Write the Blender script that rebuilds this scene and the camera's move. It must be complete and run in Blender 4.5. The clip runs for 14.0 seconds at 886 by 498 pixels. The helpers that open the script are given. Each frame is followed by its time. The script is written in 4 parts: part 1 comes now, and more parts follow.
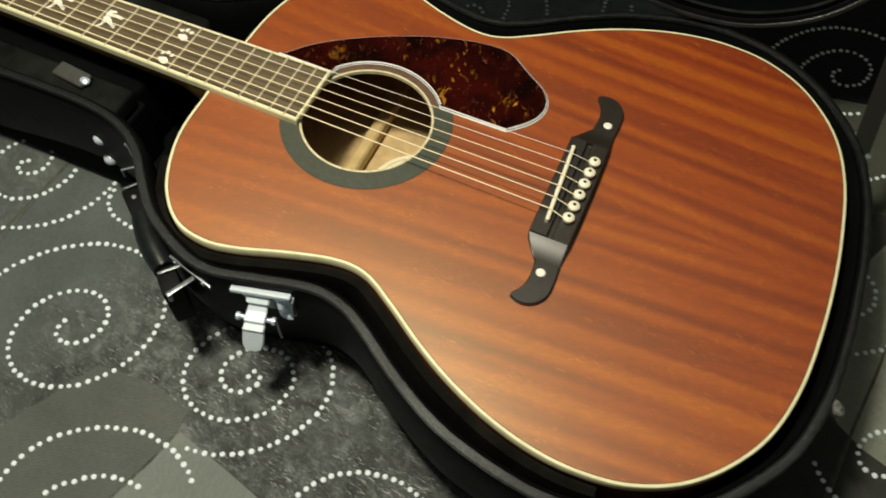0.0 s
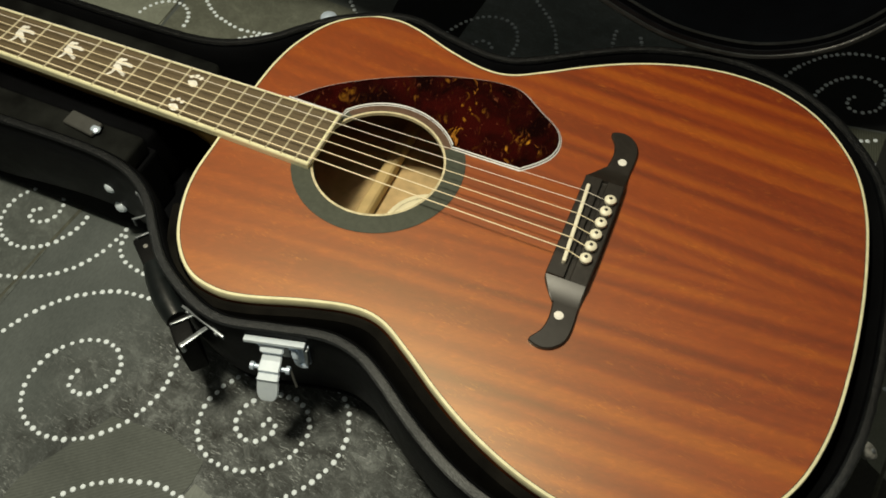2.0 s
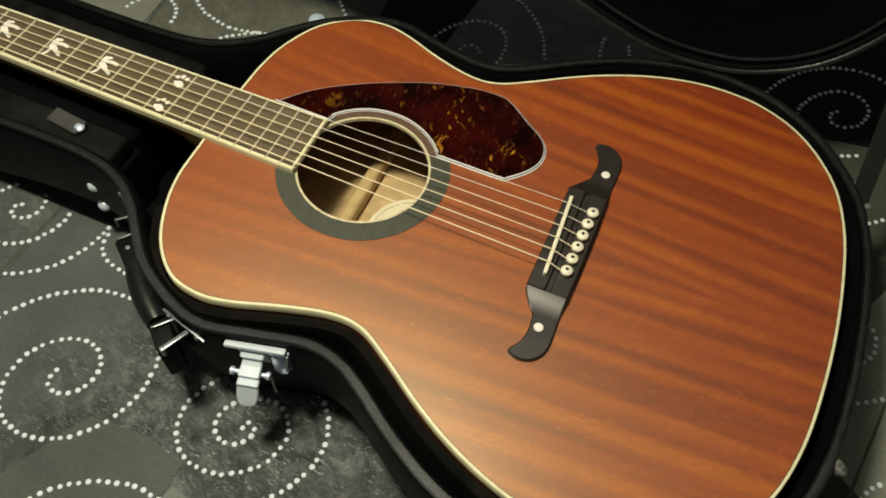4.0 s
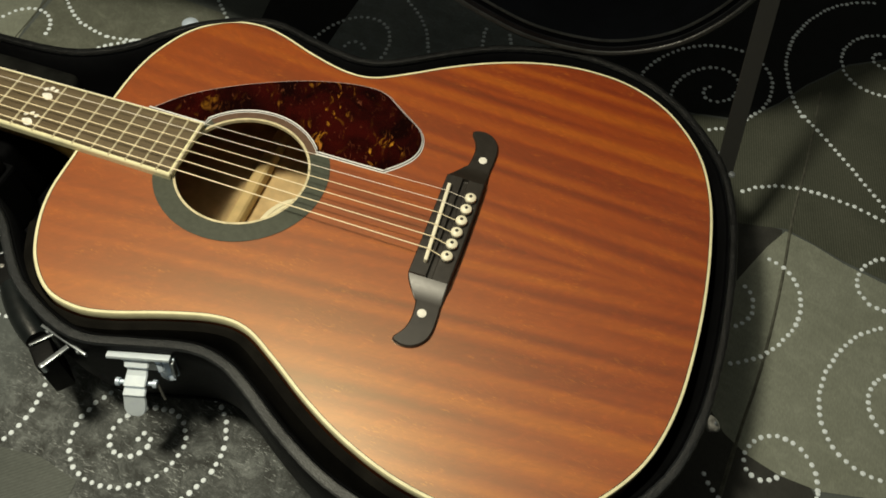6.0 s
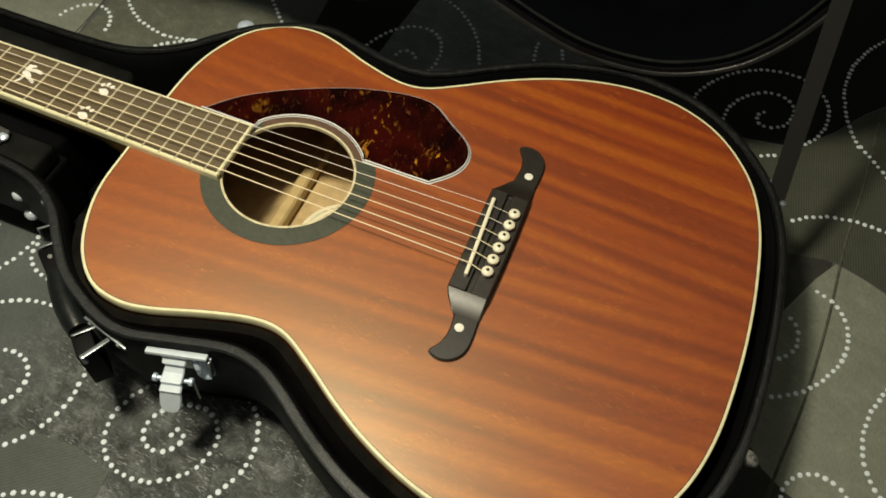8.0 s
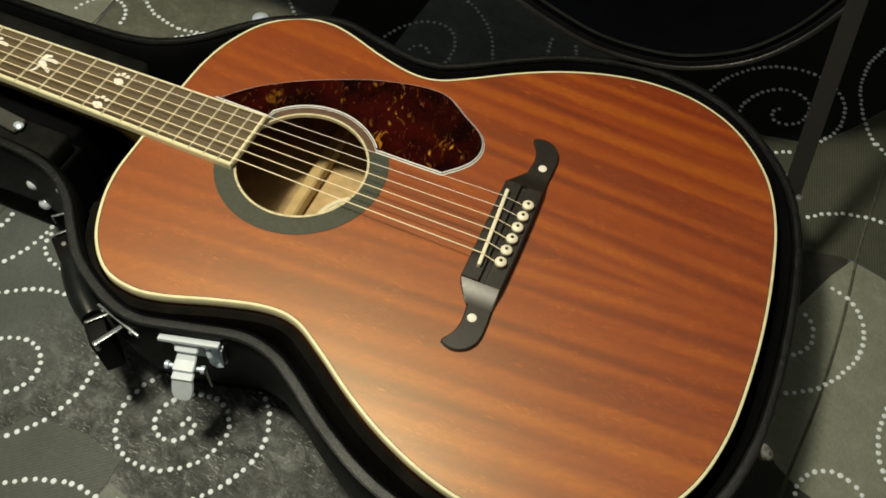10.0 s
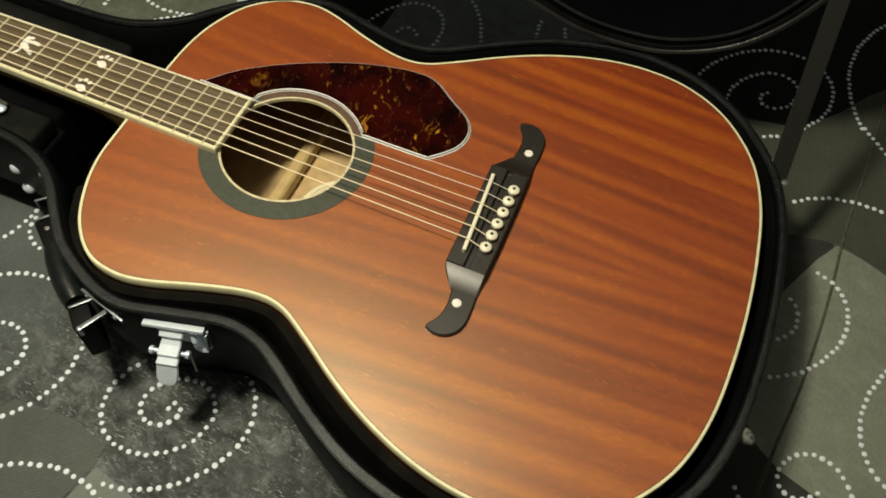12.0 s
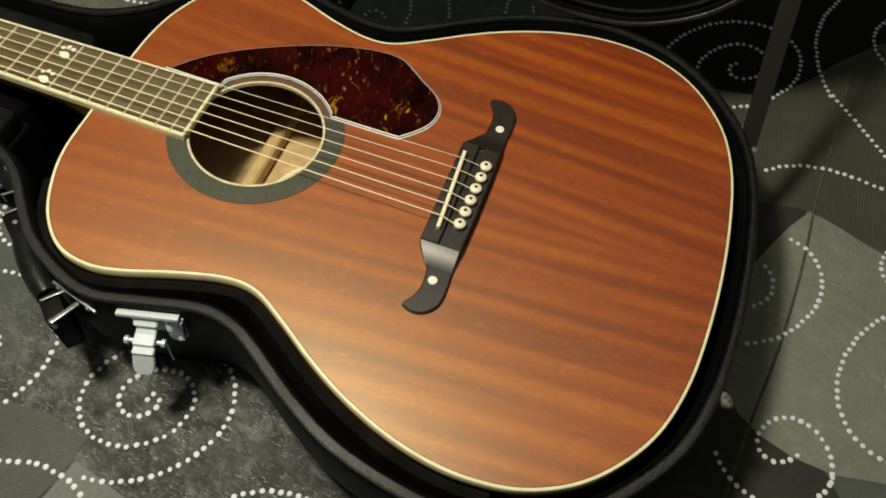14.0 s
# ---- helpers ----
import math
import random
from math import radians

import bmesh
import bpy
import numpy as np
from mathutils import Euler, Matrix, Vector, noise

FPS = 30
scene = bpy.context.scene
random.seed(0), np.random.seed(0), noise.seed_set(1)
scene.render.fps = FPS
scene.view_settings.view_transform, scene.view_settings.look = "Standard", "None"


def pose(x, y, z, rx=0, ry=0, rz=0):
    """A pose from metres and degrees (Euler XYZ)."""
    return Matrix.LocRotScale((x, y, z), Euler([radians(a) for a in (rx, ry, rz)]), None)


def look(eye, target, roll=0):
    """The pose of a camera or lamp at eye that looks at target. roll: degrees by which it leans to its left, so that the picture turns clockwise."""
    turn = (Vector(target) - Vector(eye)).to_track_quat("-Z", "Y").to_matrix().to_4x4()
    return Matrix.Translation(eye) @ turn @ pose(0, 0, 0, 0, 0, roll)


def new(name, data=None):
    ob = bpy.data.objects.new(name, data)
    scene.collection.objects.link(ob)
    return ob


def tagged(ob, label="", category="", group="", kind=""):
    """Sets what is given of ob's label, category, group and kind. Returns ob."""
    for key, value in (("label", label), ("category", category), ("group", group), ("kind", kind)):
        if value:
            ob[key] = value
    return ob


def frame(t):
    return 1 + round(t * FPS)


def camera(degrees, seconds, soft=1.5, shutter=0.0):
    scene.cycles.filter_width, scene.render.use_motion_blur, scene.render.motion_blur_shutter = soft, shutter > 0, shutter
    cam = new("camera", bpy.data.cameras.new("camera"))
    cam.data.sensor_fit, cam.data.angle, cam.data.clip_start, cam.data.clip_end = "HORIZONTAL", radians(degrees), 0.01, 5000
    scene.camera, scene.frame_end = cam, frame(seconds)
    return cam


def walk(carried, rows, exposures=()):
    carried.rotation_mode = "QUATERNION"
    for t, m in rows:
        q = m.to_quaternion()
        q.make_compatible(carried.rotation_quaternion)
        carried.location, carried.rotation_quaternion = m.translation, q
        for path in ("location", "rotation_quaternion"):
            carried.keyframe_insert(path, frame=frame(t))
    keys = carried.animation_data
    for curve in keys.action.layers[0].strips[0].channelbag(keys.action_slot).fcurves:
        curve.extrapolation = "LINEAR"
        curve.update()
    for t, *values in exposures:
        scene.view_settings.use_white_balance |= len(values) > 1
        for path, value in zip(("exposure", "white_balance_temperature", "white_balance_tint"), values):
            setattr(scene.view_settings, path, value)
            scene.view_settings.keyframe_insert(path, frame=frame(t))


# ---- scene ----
cam = camera(57.7, 14.0, soft=1.7, shutter=0.5)
PATH = [
    (0, (0.052, -0.365, 0.599), (-0.323, 0.62, -1.101), 3.3),
    (0.5, (0.032, -0.359, 0.593), (-0.366, 0.629, -1.1), 1.2),
    (1, (0.029, -0.359, 0.605), (-0.364, 0.641, -1.081), 0.9),
    (1.5, (0.037, -0.356, 0.611), (-0.369, 0.656, -1.066), 0.6),
    (2, (0.043, -0.351, 0.599), (-0.378, 0.669, -1.069), 0.7),
    (2.2, (0.041, -0.35, 0.597), (-0.399, 0.67, -1.065), 0.4),
    (4.3, (0.042, -0.337, 0.615), (-0.305, 0.687, -1.067), 5.4),
    (4.5, (0.045, -0.334, 0.626), (-0.246, 0.718, -1.05), 6.4),
    (5, (0.053, -0.336, 0.626), (-0.218, 0.727, -1.046), 5.2),
    (5.5, (0.073, -0.338, 0.619), (-0.154, 0.733, -1.054), 6.1),
    (6, (0.081, -0.337, 0.615), (-0.148, 0.733, -1.059), 6.5),
    (6.5, (0.077, -0.331, 0.613), (-0.185, 0.726, -1.065), 6.2),
    (7, (0.079, -0.33, 0.615), (-0.2, 0.728, -1.06), 6.5),
    (7.5, (0.079, -0.33, 0.612), (-0.231, 0.726, -1.058), 5.9),
    (8, (0.077, -0.333, 0.614), (-0.247, 0.722, -1.054), 5.5),
    (8.5, (0.076, -0.335, 0.609), (-0.264, 0.721, -1.054), 4.7),
    (8.7, (0.078, -0.337, 0.608), (-0.271, 0.72, -1.053), 4.7),
    (10.8, (0.077, -0.341, 0.604), (-0.268, 0.709, -1.062), 5.2),
    (11, (0.076, -0.34, 0.603), (-0.26, 0.703, -1.071), 5.6),
    (11.5, (0.078, -0.337, 0.604), (-0.257, 0.693, -1.078), 5.6),
    (12, (0.082, -0.336, 0.608), (-0.236, 0.689, -1.08), 5.9),
    (12.5, (0.091, -0.337, 0.613), (-0.199, 0.706, -1.07), 6.0),
    (13, (0.09, -0.34, 0.612), (-0.186, 0.704, -1.071), 6.0),
    (13.5, (0.091, -0.341, 0.607), (-0.19, 0.697, -1.08), 5.5),
    (14, (0.09, -0.341, 0.602), (-0.179, 0.683, -1.095), 5.8),
]
# seconds, stops, kelvin, tint
EXPOSURES = [(0, 0.05, 6100, 10), (1.0, 0.05, 6100, 10), (1.5, -0.19, 6250, 10), (2.2, -0.14, 6250, 10), (4.4, -0.10, 6280, 10), (7, -0.08, 6360, 10), (14, -0.08, 6340, 10)]
walk(cam, [(t, look(eye, target, roll)) for t, eye, target, roll in PATH], EXPOSURES)

# ---- light ----
world = bpy.data.worlds.new("room_air")
scene.world = world
world.use_nodes = True
world.node_tree.nodes["Background"].inputs[0].default_value = (0.72, 0.92, 1.0, 1)
world.node_tree.nodes["Background"].inputs[1].default_value = 0.004


# unseen main lamp placed by its shadows, then a weak fill added for balance
for watts, place in ((35.0, (-0.262, -0.178, 0.950)), (4.0, (-0.200, -0.030, 0.980))):
    source = bpy.data.lights.new("unseen_light", "POINT")
    source.energy, source.shadow_soft_size, source.color = watts, 0.052, (1.0, 0.905, 0.655)
    new("unseen_light", source).location = place


# ---- materials ----
def material(name, rough=0.5, metal=0.0, base=(0.5, 0.5, 0.5), spec=0.5, coat=0.0):
    m = bpy.data.materials.new(name)
    m.use_nodes = True
    b = m.node_tree.nodes["Principled BSDF"]
    b.inputs["Base Color"].default_value = (*base, 1)
    b.inputs["Roughness"].default_value = rough
    b.inputs["Metallic"].default_value = metal
    b.inputs["Specular IOR Level"].default_value = spec
    b.inputs["Coat Weight"].default_value = coat
    b.inputs["Coat Roughness"].default_value = 0.15
    return m


class Net:
    """Short names for the nodes of one material."""

    def __init__(self, m):
        self.t = m.node_tree
        self.b = self.t.nodes["Principled BSDF"]

    def n(self, kind, **props):
        node = self.t.nodes.new(kind)
        for k, v in props.items():
            if k == "operation":
                node.operation = v
            elif k == "blend_type":
                node.blend_type = v
            elif k == "data_type":
                node.data_type = v
            elif k == "wave_type":
                node.wave_type = v
            elif k == "bands_direction":
                node.bands_direction = v
            elif k == "feature":
                node.feature = v
        return node

    def link(self, a, b):
        self.t.links.new(a, b)

    def coords(self, scale=(1, 1, 1), turn=0.0):
        c = self.n("ShaderNodeTexCoord")
        src = c.outputs["Object"]
        if turn:
            first = self.n("ShaderNodeMapping")
            first.inputs["Rotation"].default_value = (0, 0, turn)
            self.link(src, first.inputs["Vector"])
            src = first.outputs[0]
        mp = self.n("ShaderNodeMapping")
        mp.inputs["Scale"].default_value = scale
        self.link(src, mp.inputs["Vector"])
        return mp.outputs[0]

    def noise(self, vec, scale, detail=4.0, rough=0.55, distort=0.0):
        q = self.n("ShaderNodeTexNoise")
        q.inputs["Scale"].default_value = scale
        q.inputs["Detail"].default_value = detail
        q.inputs["Roughness"].default_value = rough
        q.inputs["Distortion"].default_value = distort
        self.link(vec, q.inputs["Vector"])
        return q.outputs[0]

    def ramp(self, fac, stops):
        r = self.n("ShaderNodeValToRGB")
        e = r.color_ramp.elements
        while len(e) < len(stops):
            e.new(0.5)
        for k, (pos, col) in zip(e, stops):
            k.position, k.color = pos, (*col, 1)
        self.link(fac, r.inputs[0])
        return r.outputs[0]

    def mix(self, fac, a, b, how="MIX"):
        q = self.n("ShaderNodeMix", data_type="RGBA", blend_type=how)
        for val, sock in ((fac, q.inputs[0]), (a, q.inputs[6]), (b, q.inputs[7])):
            if isinstance(val, (int, float)):
                sock.default_value = val
            elif isinstance(val, tuple):
                sock.default_value = (*val, 1)
            else:
                self.link(val, sock)
        return q.outputs[2]

    def bump(self, height, strength, distance=0.001):
        q = self.n("ShaderNodeBump")
        q.inputs["Strength"].default_value = strength
        q.inputs["Distance"].default_value = distance
        self.link(height, q.inputs["Height"])
        self.link(q.outputs[0], self.b.inputs["Normal"])

    def colour(self, out):
        self.link(out, self.b.inputs["Base Color"])

    def ease(self, src, a, b, lo=0.0, hi=1.0):
        q = self.n("ShaderNodeMapRange")
        for i, val in enumerate((a, b, lo, hi)):
            q.inputs[i + 1].default_value = val
        self.link(src, q.inputs[0])
        return q.outputs[0]

    def rough(self, fac, lo, hi):
        q = self.n("ShaderNodeMapRange")
        q.inputs[3].default_value, q.inputs[4].default_value = lo, hi
        self.link(fac, q.inputs[0])
        self.link(q.outputs[0], self.b.inputs["Roughness"])


def plain(name, base, rough, spread=0.15, scale=60.0, bump=0.1, metal=0.0, spec=0.5, fine=600.0):
    m = material(name, rough, metal, base, spec)
    k = Net(m)
    v = k.coords()
    f = k.noise(v, scale)
    lo = tuple(c * (1 - spread) for c in base)
    hi = tuple(min(1, c * (1 + spread)) for c in base)
    k.colour(k.ramp(f, [(0.3, lo), (0.7, hi)]))
    k.rough(f, rough * 0.85, min(1, rough * 1.15))
    k.bump(k.noise(v, fine, 3), bump, 0.0006)
    return m


def mahogany(name, tint=1.0):
    """Book-matched, ribbon-striped mahogany under a satin finish."""
    m = material(name, 0.48, spec=1.0, coat=0.90)
    k = Net(m)
    k.b.inputs["Coat Roughness"].default_value = 0.31
    k.b.inputs["Coat IOR"].default_value = 1.58
    k.b.inputs["IOR"].default_value = 1.68
    k.b.inputs["Coat Tint"].default_value = (1.0, 0.99, 0.88, 1)
    k.b.inputs["Specular Tint"].default_value = (1.0, 0.935, 0.60, 1)
    # the two halves mirror one another; their grain closes in towards the tail
    where = k.n("ShaderNodeSeparateXYZ")
    k.link(k.coords(), where.inputs[0])
    half = k.n("ShaderNodeMath", operation="ABSOLUTE")
    k.link(where.outputs[1], half.inputs[0])
    lean = k.n("ShaderNodeMath", operation="MULTIPLY_ADD")
    k.link(where.outputs[0], lean.inputs[0])
    lean.inputs[1].default_value = 0.062
    k.link(half.outputs[0], lean.inputs[2])
    grain = k.n("ShaderNodeCombineXYZ")
    k.link(where.outputs[0], grain.inputs[0])
    k.link(lean.outputs[0], grain.inputs[1])

    def along(scale, turn=0.0):
        src = grain.outputs[0]
        if turn:
            first = k.n("ShaderNodeMapping")
            first.inputs["Rotation"].default_value = (0, 0, turn)
            k.link(src, first.inputs["Vector"])
            src = first.outputs[0]
        mp = k.n("ShaderNodeMapping")
        mp.inputs["Scale"].default_value = scale
        k.link(src, mp.inputs["Vector"])
        return mp.outputs[0]

    drift = k.noise(along((1.8, 30, 2)), 1.0, 2, 0.5)
    ribbon_turn = k.n("ShaderNodeMath", operation="MULTIPLY_ADD")
    k.link(lean.outputs[0], ribbon_turn.inputs[0])
    ribbon_turn.inputs[1].default_value = 2 * math.pi * 58
    swing = k.n("ShaderNodeMath", operation="MULTIPLY")
    k.link(drift, swing.inputs[0])
    swing.inputs[1].default_value = 8.5
    k.link(swing.outputs[0], ribbon_turn.inputs[2])
    wave = k.n("ShaderNodeMath", operation="SINE")
    k.link(ribbon_turn.outputs[0], wave.inputs[0])
    cloudy = k.noise(along((1.9, 58, 2)), 1.0, 1.6, 0.45, 0.10)
    ribbon_mix = k.n("ShaderNodeMath", operation="MULTIPLY_ADD")
    k.link(wave.outputs[0], ribbon_mix.inputs[0])
    ribbon_mix.inputs[1].default_value = 0.056
    k.link(cloudy, ribbon_mix.inputs[2])
    wide = ribbon_mix.outputs[0]
    mid = k.noise(along((5, 230, 2)), 1.0, 3, 0.55, 0.2)
    fleck = k.noise(along((45, 1000, 2)), 1.0, 3, 0.6)
    curl = k.noise(along((100, 240, 2), 0.30), 1.0, 4, 0.62, 0.6)
    broad = k.noise(k.coords((5, 5, 5)), 1.0, 2)
    c = k.ramp(wide, [(0.30, (0.160 * tint, 0.0125 * tint, 0.0003)), (0.42, (0.226 * tint, 0.0215 * tint, 0.0002)), (0.54, (0.298 * tint, 0.0400 * tint, 0.0003)), (0.68, (0.376 * tint, 0.0745 * tint, 0.0004))])
    # the figure is quieter towards the neck
    c = k.mix(k.ease(where.outputs[0], -0.26, 0.10, 0.55, 0.0), c, (0.300 * tint, 0.052 * tint, 0.0006))
    c = k.mix(0.10, c, k.ramp(mid, [(0.35, (0.62, 0.50, 0.42)), (0.6, (1.0, 1.0, 1.0))]), "MULTIPLY")
    c = k.mix(0.16, c, k.ramp(fleck, [(0.36, (0.40, 0.30, 0.26)), (0.5, (1.0, 1.0, 1.0))]), "MULTIPLY")
    c = k.mix(0.50, c, k.ramp(curl, [(0.35, (0.78, 0.68, 0.6)), (0.55, (1.0, 1.0, 1.0)), (0.68, (1.3, 1.45, 1.6))]), "MULTIPLY")
    glint = k.noise(along((170, 620, 2), -0.20), 1.0, 3, 0.6, 0.6)
    patchy = k.noise(along((22, 40, 2), 0.2), 1.0, 2)
    g = k.mix(1.0, k.ramp(glint, [(0.56, (0, 0, 0)), (0.70, (1, 1, 1))]), k.ramp(patchy, [(0.46, (0, 0, 0)), (0.66, (1, 1, 1))]), "MULTIPLY")
    g = k.mix(1.0, g, (0.55, 0.55, 0.55), "MULTIPLY")
    c = k.mix(g, c, (0.60 * tint, 0.19 * tint, 0.01))
    c = k.mix(0.20, c, k.ramp(broad, [(0.3, (0.80, 0.66, 0.55)), (0.7, (1.08, 1.08, 1.08))]), "MULTIPLY")
    k.colour(c)
    k.rough(fleck, 0.50, 0.45)
    k.bump(fleck, 0.08, 0.0003)
    return m


WOOD = mahogany("mahogany")
SIDE = mahogany("mahogany_side", 0.9)
NECK = plain("neck_maple", (0.34, 0.22, 0.07), 0.35, 0.25, 40)
# much darker than the bare wood: the shade inside the soundhole is painted in
LINING_SHADE = plain("shaded_lining_wood", (0.034, 0.018, 0.008), 0.6, 0.2, 70, 0.2)
INSIDE = plain("bare_wood", (0.60, 0.43, 0.21), 0.6, 0.18, 70, 0.2)
BRACE = plain("brace_spruce", (0.60, 0.44, 0.20), 0.6, 0.12, 90)
CREAM = plain("cream_binding", (0.76, 0.73, 0.48), 0.35, 0.10, 120, 0.03)
AGED = plain("aged_cream", (0.62, 0.55, 0.36), 0.4, 0.2, 160, 0.05)
BONE = plain("bone", (0.80, 0.76, 0.60), 0.38, 0.06, 200, 0.03)
PURFLEWOOD = plain("brown_inner_ring", (0.120, 0.072, 0.048), 0.42, 0.2, 200, 0.05)
PURFLE = plain("brown_purfling", (0.07, 0.04, 0.02), 0.4)
# mostly diffuse pale blue: the metal's bright reflections are put into the base colour
NICKEL = plain("nickel_pale_sheen", (0.76, 0.86, 1.0), 0.30, 0.05, 160, 0.03, metal=0.22, spec=1.0, fine=200)
BLACKLINE = plain("black_line", (0.02, 0.018, 0.015), 0.4)
WHITELINE = plain("white_plastic", (0.75, 0.76, 0.78), 0.25, 0.05, 200, 0.02)
ROSETTE = plain("dark_rosette", (0.055, 0.062, 0.046), 0.42, 0.15, 300, 0.05, spec=0.6)
EBONY = plain("ebonised_bridge", (0.0150, 0.0116, 0.0084), 0.42, 0.2, 300, 0.02, spec=0.95)
PEARL = plain("pearl", (0.82, 0.80, 0.74), 0.3, 0.12, 260, 0.02)
LABELPAPER = plain("label_paper", (0.88, 0.82, 0.58), 0.7, 0.05)
STRING = material("bronze_string", 0.34, 0.12, (1.0, 0.88, 0.62))
STRINGP = material("steel_string", 0.34, 0.15, (1.0, 0.93, 0.82))
FRETWIRE = material("nickel_fret", 0.40, 0.25, (0.62, 0.56, 0.40))
CHROME = plain("chrome", (0.66, 0.78, 0.97), 0.32, 0.08, 160, 0.05, metal=0.45, spec=1.0, fine=200)
DULL = plain("worn_chrome", (0.29, 0.32, 0.35), 0.30, 0.35, 160, 0.1, metal=0.7, fine=300)
PLUSH = plain("black_plush", (0.0024, 0.0026, 0.0032), 0.95, 0.4, 25, 0.7, spec=0.05, fine=900)
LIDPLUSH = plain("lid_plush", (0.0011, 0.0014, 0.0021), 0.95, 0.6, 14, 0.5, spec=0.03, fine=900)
PLUSHWARM = plain("worn_plush", (0.0062, 0.0057, 0.0047), 0.95, 0.6, 40, 0.6, spec=0.08, fine=900)
PLUSHGREY = plain("charcoal_plush", (0.0085, 0.0092, 0.0085), 0.95, 0.6, 34, 0.7, spec=0.08, fine=700)
LEATHER = plain("black_leather", (0.0070, 0.0092, 0.0100), 0.34, 0.3, 70, 0.3, fine=420)
PLATE = plain("dull_plate", (0.26, 0.26, 0.25), 0.4, 0.6, 260, 0.4, metal=0.3)
TABGREY = plain("grey_tab", (0.045, 0.046, 0.043), 0.7, 0.2, 60, 0.4)
RIBBON = plain("stay_ribbon", (0.0046, 0.0054, 0.0050), 0.85, 0.15, 60, 0.4, fine=900)
SEAM = plain("seam_and_crease_shade", (0.070, 0.073, 0.058), 0.9, 0.4, 120)


def rosewood():
    m = material("rosewood", 0.46, spec=0.7)
    k = Net(m)
    a = k.noise(k.coords((9, 190, 20)), 1.0, 5, 0.6, 0.3)
    p = k.noise(k.coords((60, 1400, 20)), 1.0, 3)
    tone = k.noise(k.coords((22, 60, 20)), 1.0, 2)
    c = k.ramp(a, [(0.25, (0.084, 0.060, 0.032)), (0.75, (0.146, 0.110, 0.060))])
    k.colour(k.mix(0.4, c, k.ramp(p, [(0.38, (0.4, 0.35, 0.3)), (0.5, (1, 1, 1))]), "MULTIPLY"))
    k.bump(p, 0.2, 0.0003)
    k.rough(tone, 0.42, 0.56)
    return m


def tortoise():
    m = material("tortoiseshell", 0.10, spec=0.5)
    k = Net(m)
    base = k.noise(k.coords((26, 26, 26)), 1.0, 3, 0.55, 0.8)
    spot = k.noise(k.coords((105, 44, 60), -0.30), 1.0, 4, 0.62, 1.3)
    fine = k.noise(k.coords((330, 130, 60), -0.5), 1.0, 4, 0.6, 1.0)
    where = k.noise(k.coords((44, 27, 30)), 1.0, 2, 0.5)
    c = k.ramp(base, [(0.35, (0.0060, 0.0014, 0.0012)), (0.66, (0.0300, 0.0028, 0.0020))])
    # small russet specks under the larger gold flakes
    speck = k.ramp(fine, [(0.62, (0, 0, 0)), (0.74, (0.55, 0.55, 0.55))])
    c = k.mix(speck, c, (0.22, 0.075, 0.035))
    f = k.ramp(spot, [(0.57, (0, 0, 0)), (0.66, (1, 1, 1))])
    g = k.ramp(where, [(0.54, (0.03, 0.03, 0.03)), (0.66, (1, 1, 1))])
    fg = k.mix(1.0, f, g, "MULTIPLY")
    # the flakes gather towards the bridge
    side = k.n("ShaderNodeSeparateXYZ")
    k.link(k.coords(), side.inputs[0])
    fg = k.mix(1.0, fg, k.ease(side.outputs[0], -0.20, -0.10, 0.25), "MULTIPLY")
    gold = k.ramp(base, [(0.36, (0.30, 0.10, 0.025)), (0.56, (0.56, 0.26, 0.02))])
    k.colour(k.mix(fg, c, gold))
    return m


def vinyl(name, base, rough, bump):
    m = material(name, rough, spec=0.13 if rough > 0.4 else 0.5, base=base)
    k = Net(m)
    v = k.coords()
    cell = k.n("ShaderNodeTexVoronoi", feature="DISTANCE_TO_EDGE")
    cell.inputs["Scale"].default_value = 520
    k.link(v, cell.inputs["Vector"])
    fold = k.noise(k.coords((60, 60, 60)), 1.0, 4, 0.6, 0.6)
    k.colour(k.ramp(fold, [(0.3, tuple(c * 0.7 for c in base)), (0.72, tuple(c * 1.5 for c in base))]))
    h = k.n("ShaderNodeMath", operation="ADD")
    k.link(cell.outputs[0], h.inputs[0])
    k.link(fold, h.inputs[1])
    k.bump(h.outputs[0], bump, 0.0008)
    k.rough(fold, rough * 0.8, rough * 1.25)
    return m


ROSEWOOD, TORTOISE = rosewood(), tortoise()
STRAP = plain("strap_leather", (0.0026, 0.0027, 0.0030), 0.6, 0.3, 90, 0.4, spec=0.12)
VINYL = vinyl("black_vinyl", (0.0032, 0.0037, 0.0050), 0.5, 0.35)
LIDPIPE = vinyl("glossy_piping", (0.013, 0.0145, 0.015), 0.30, 0.25)


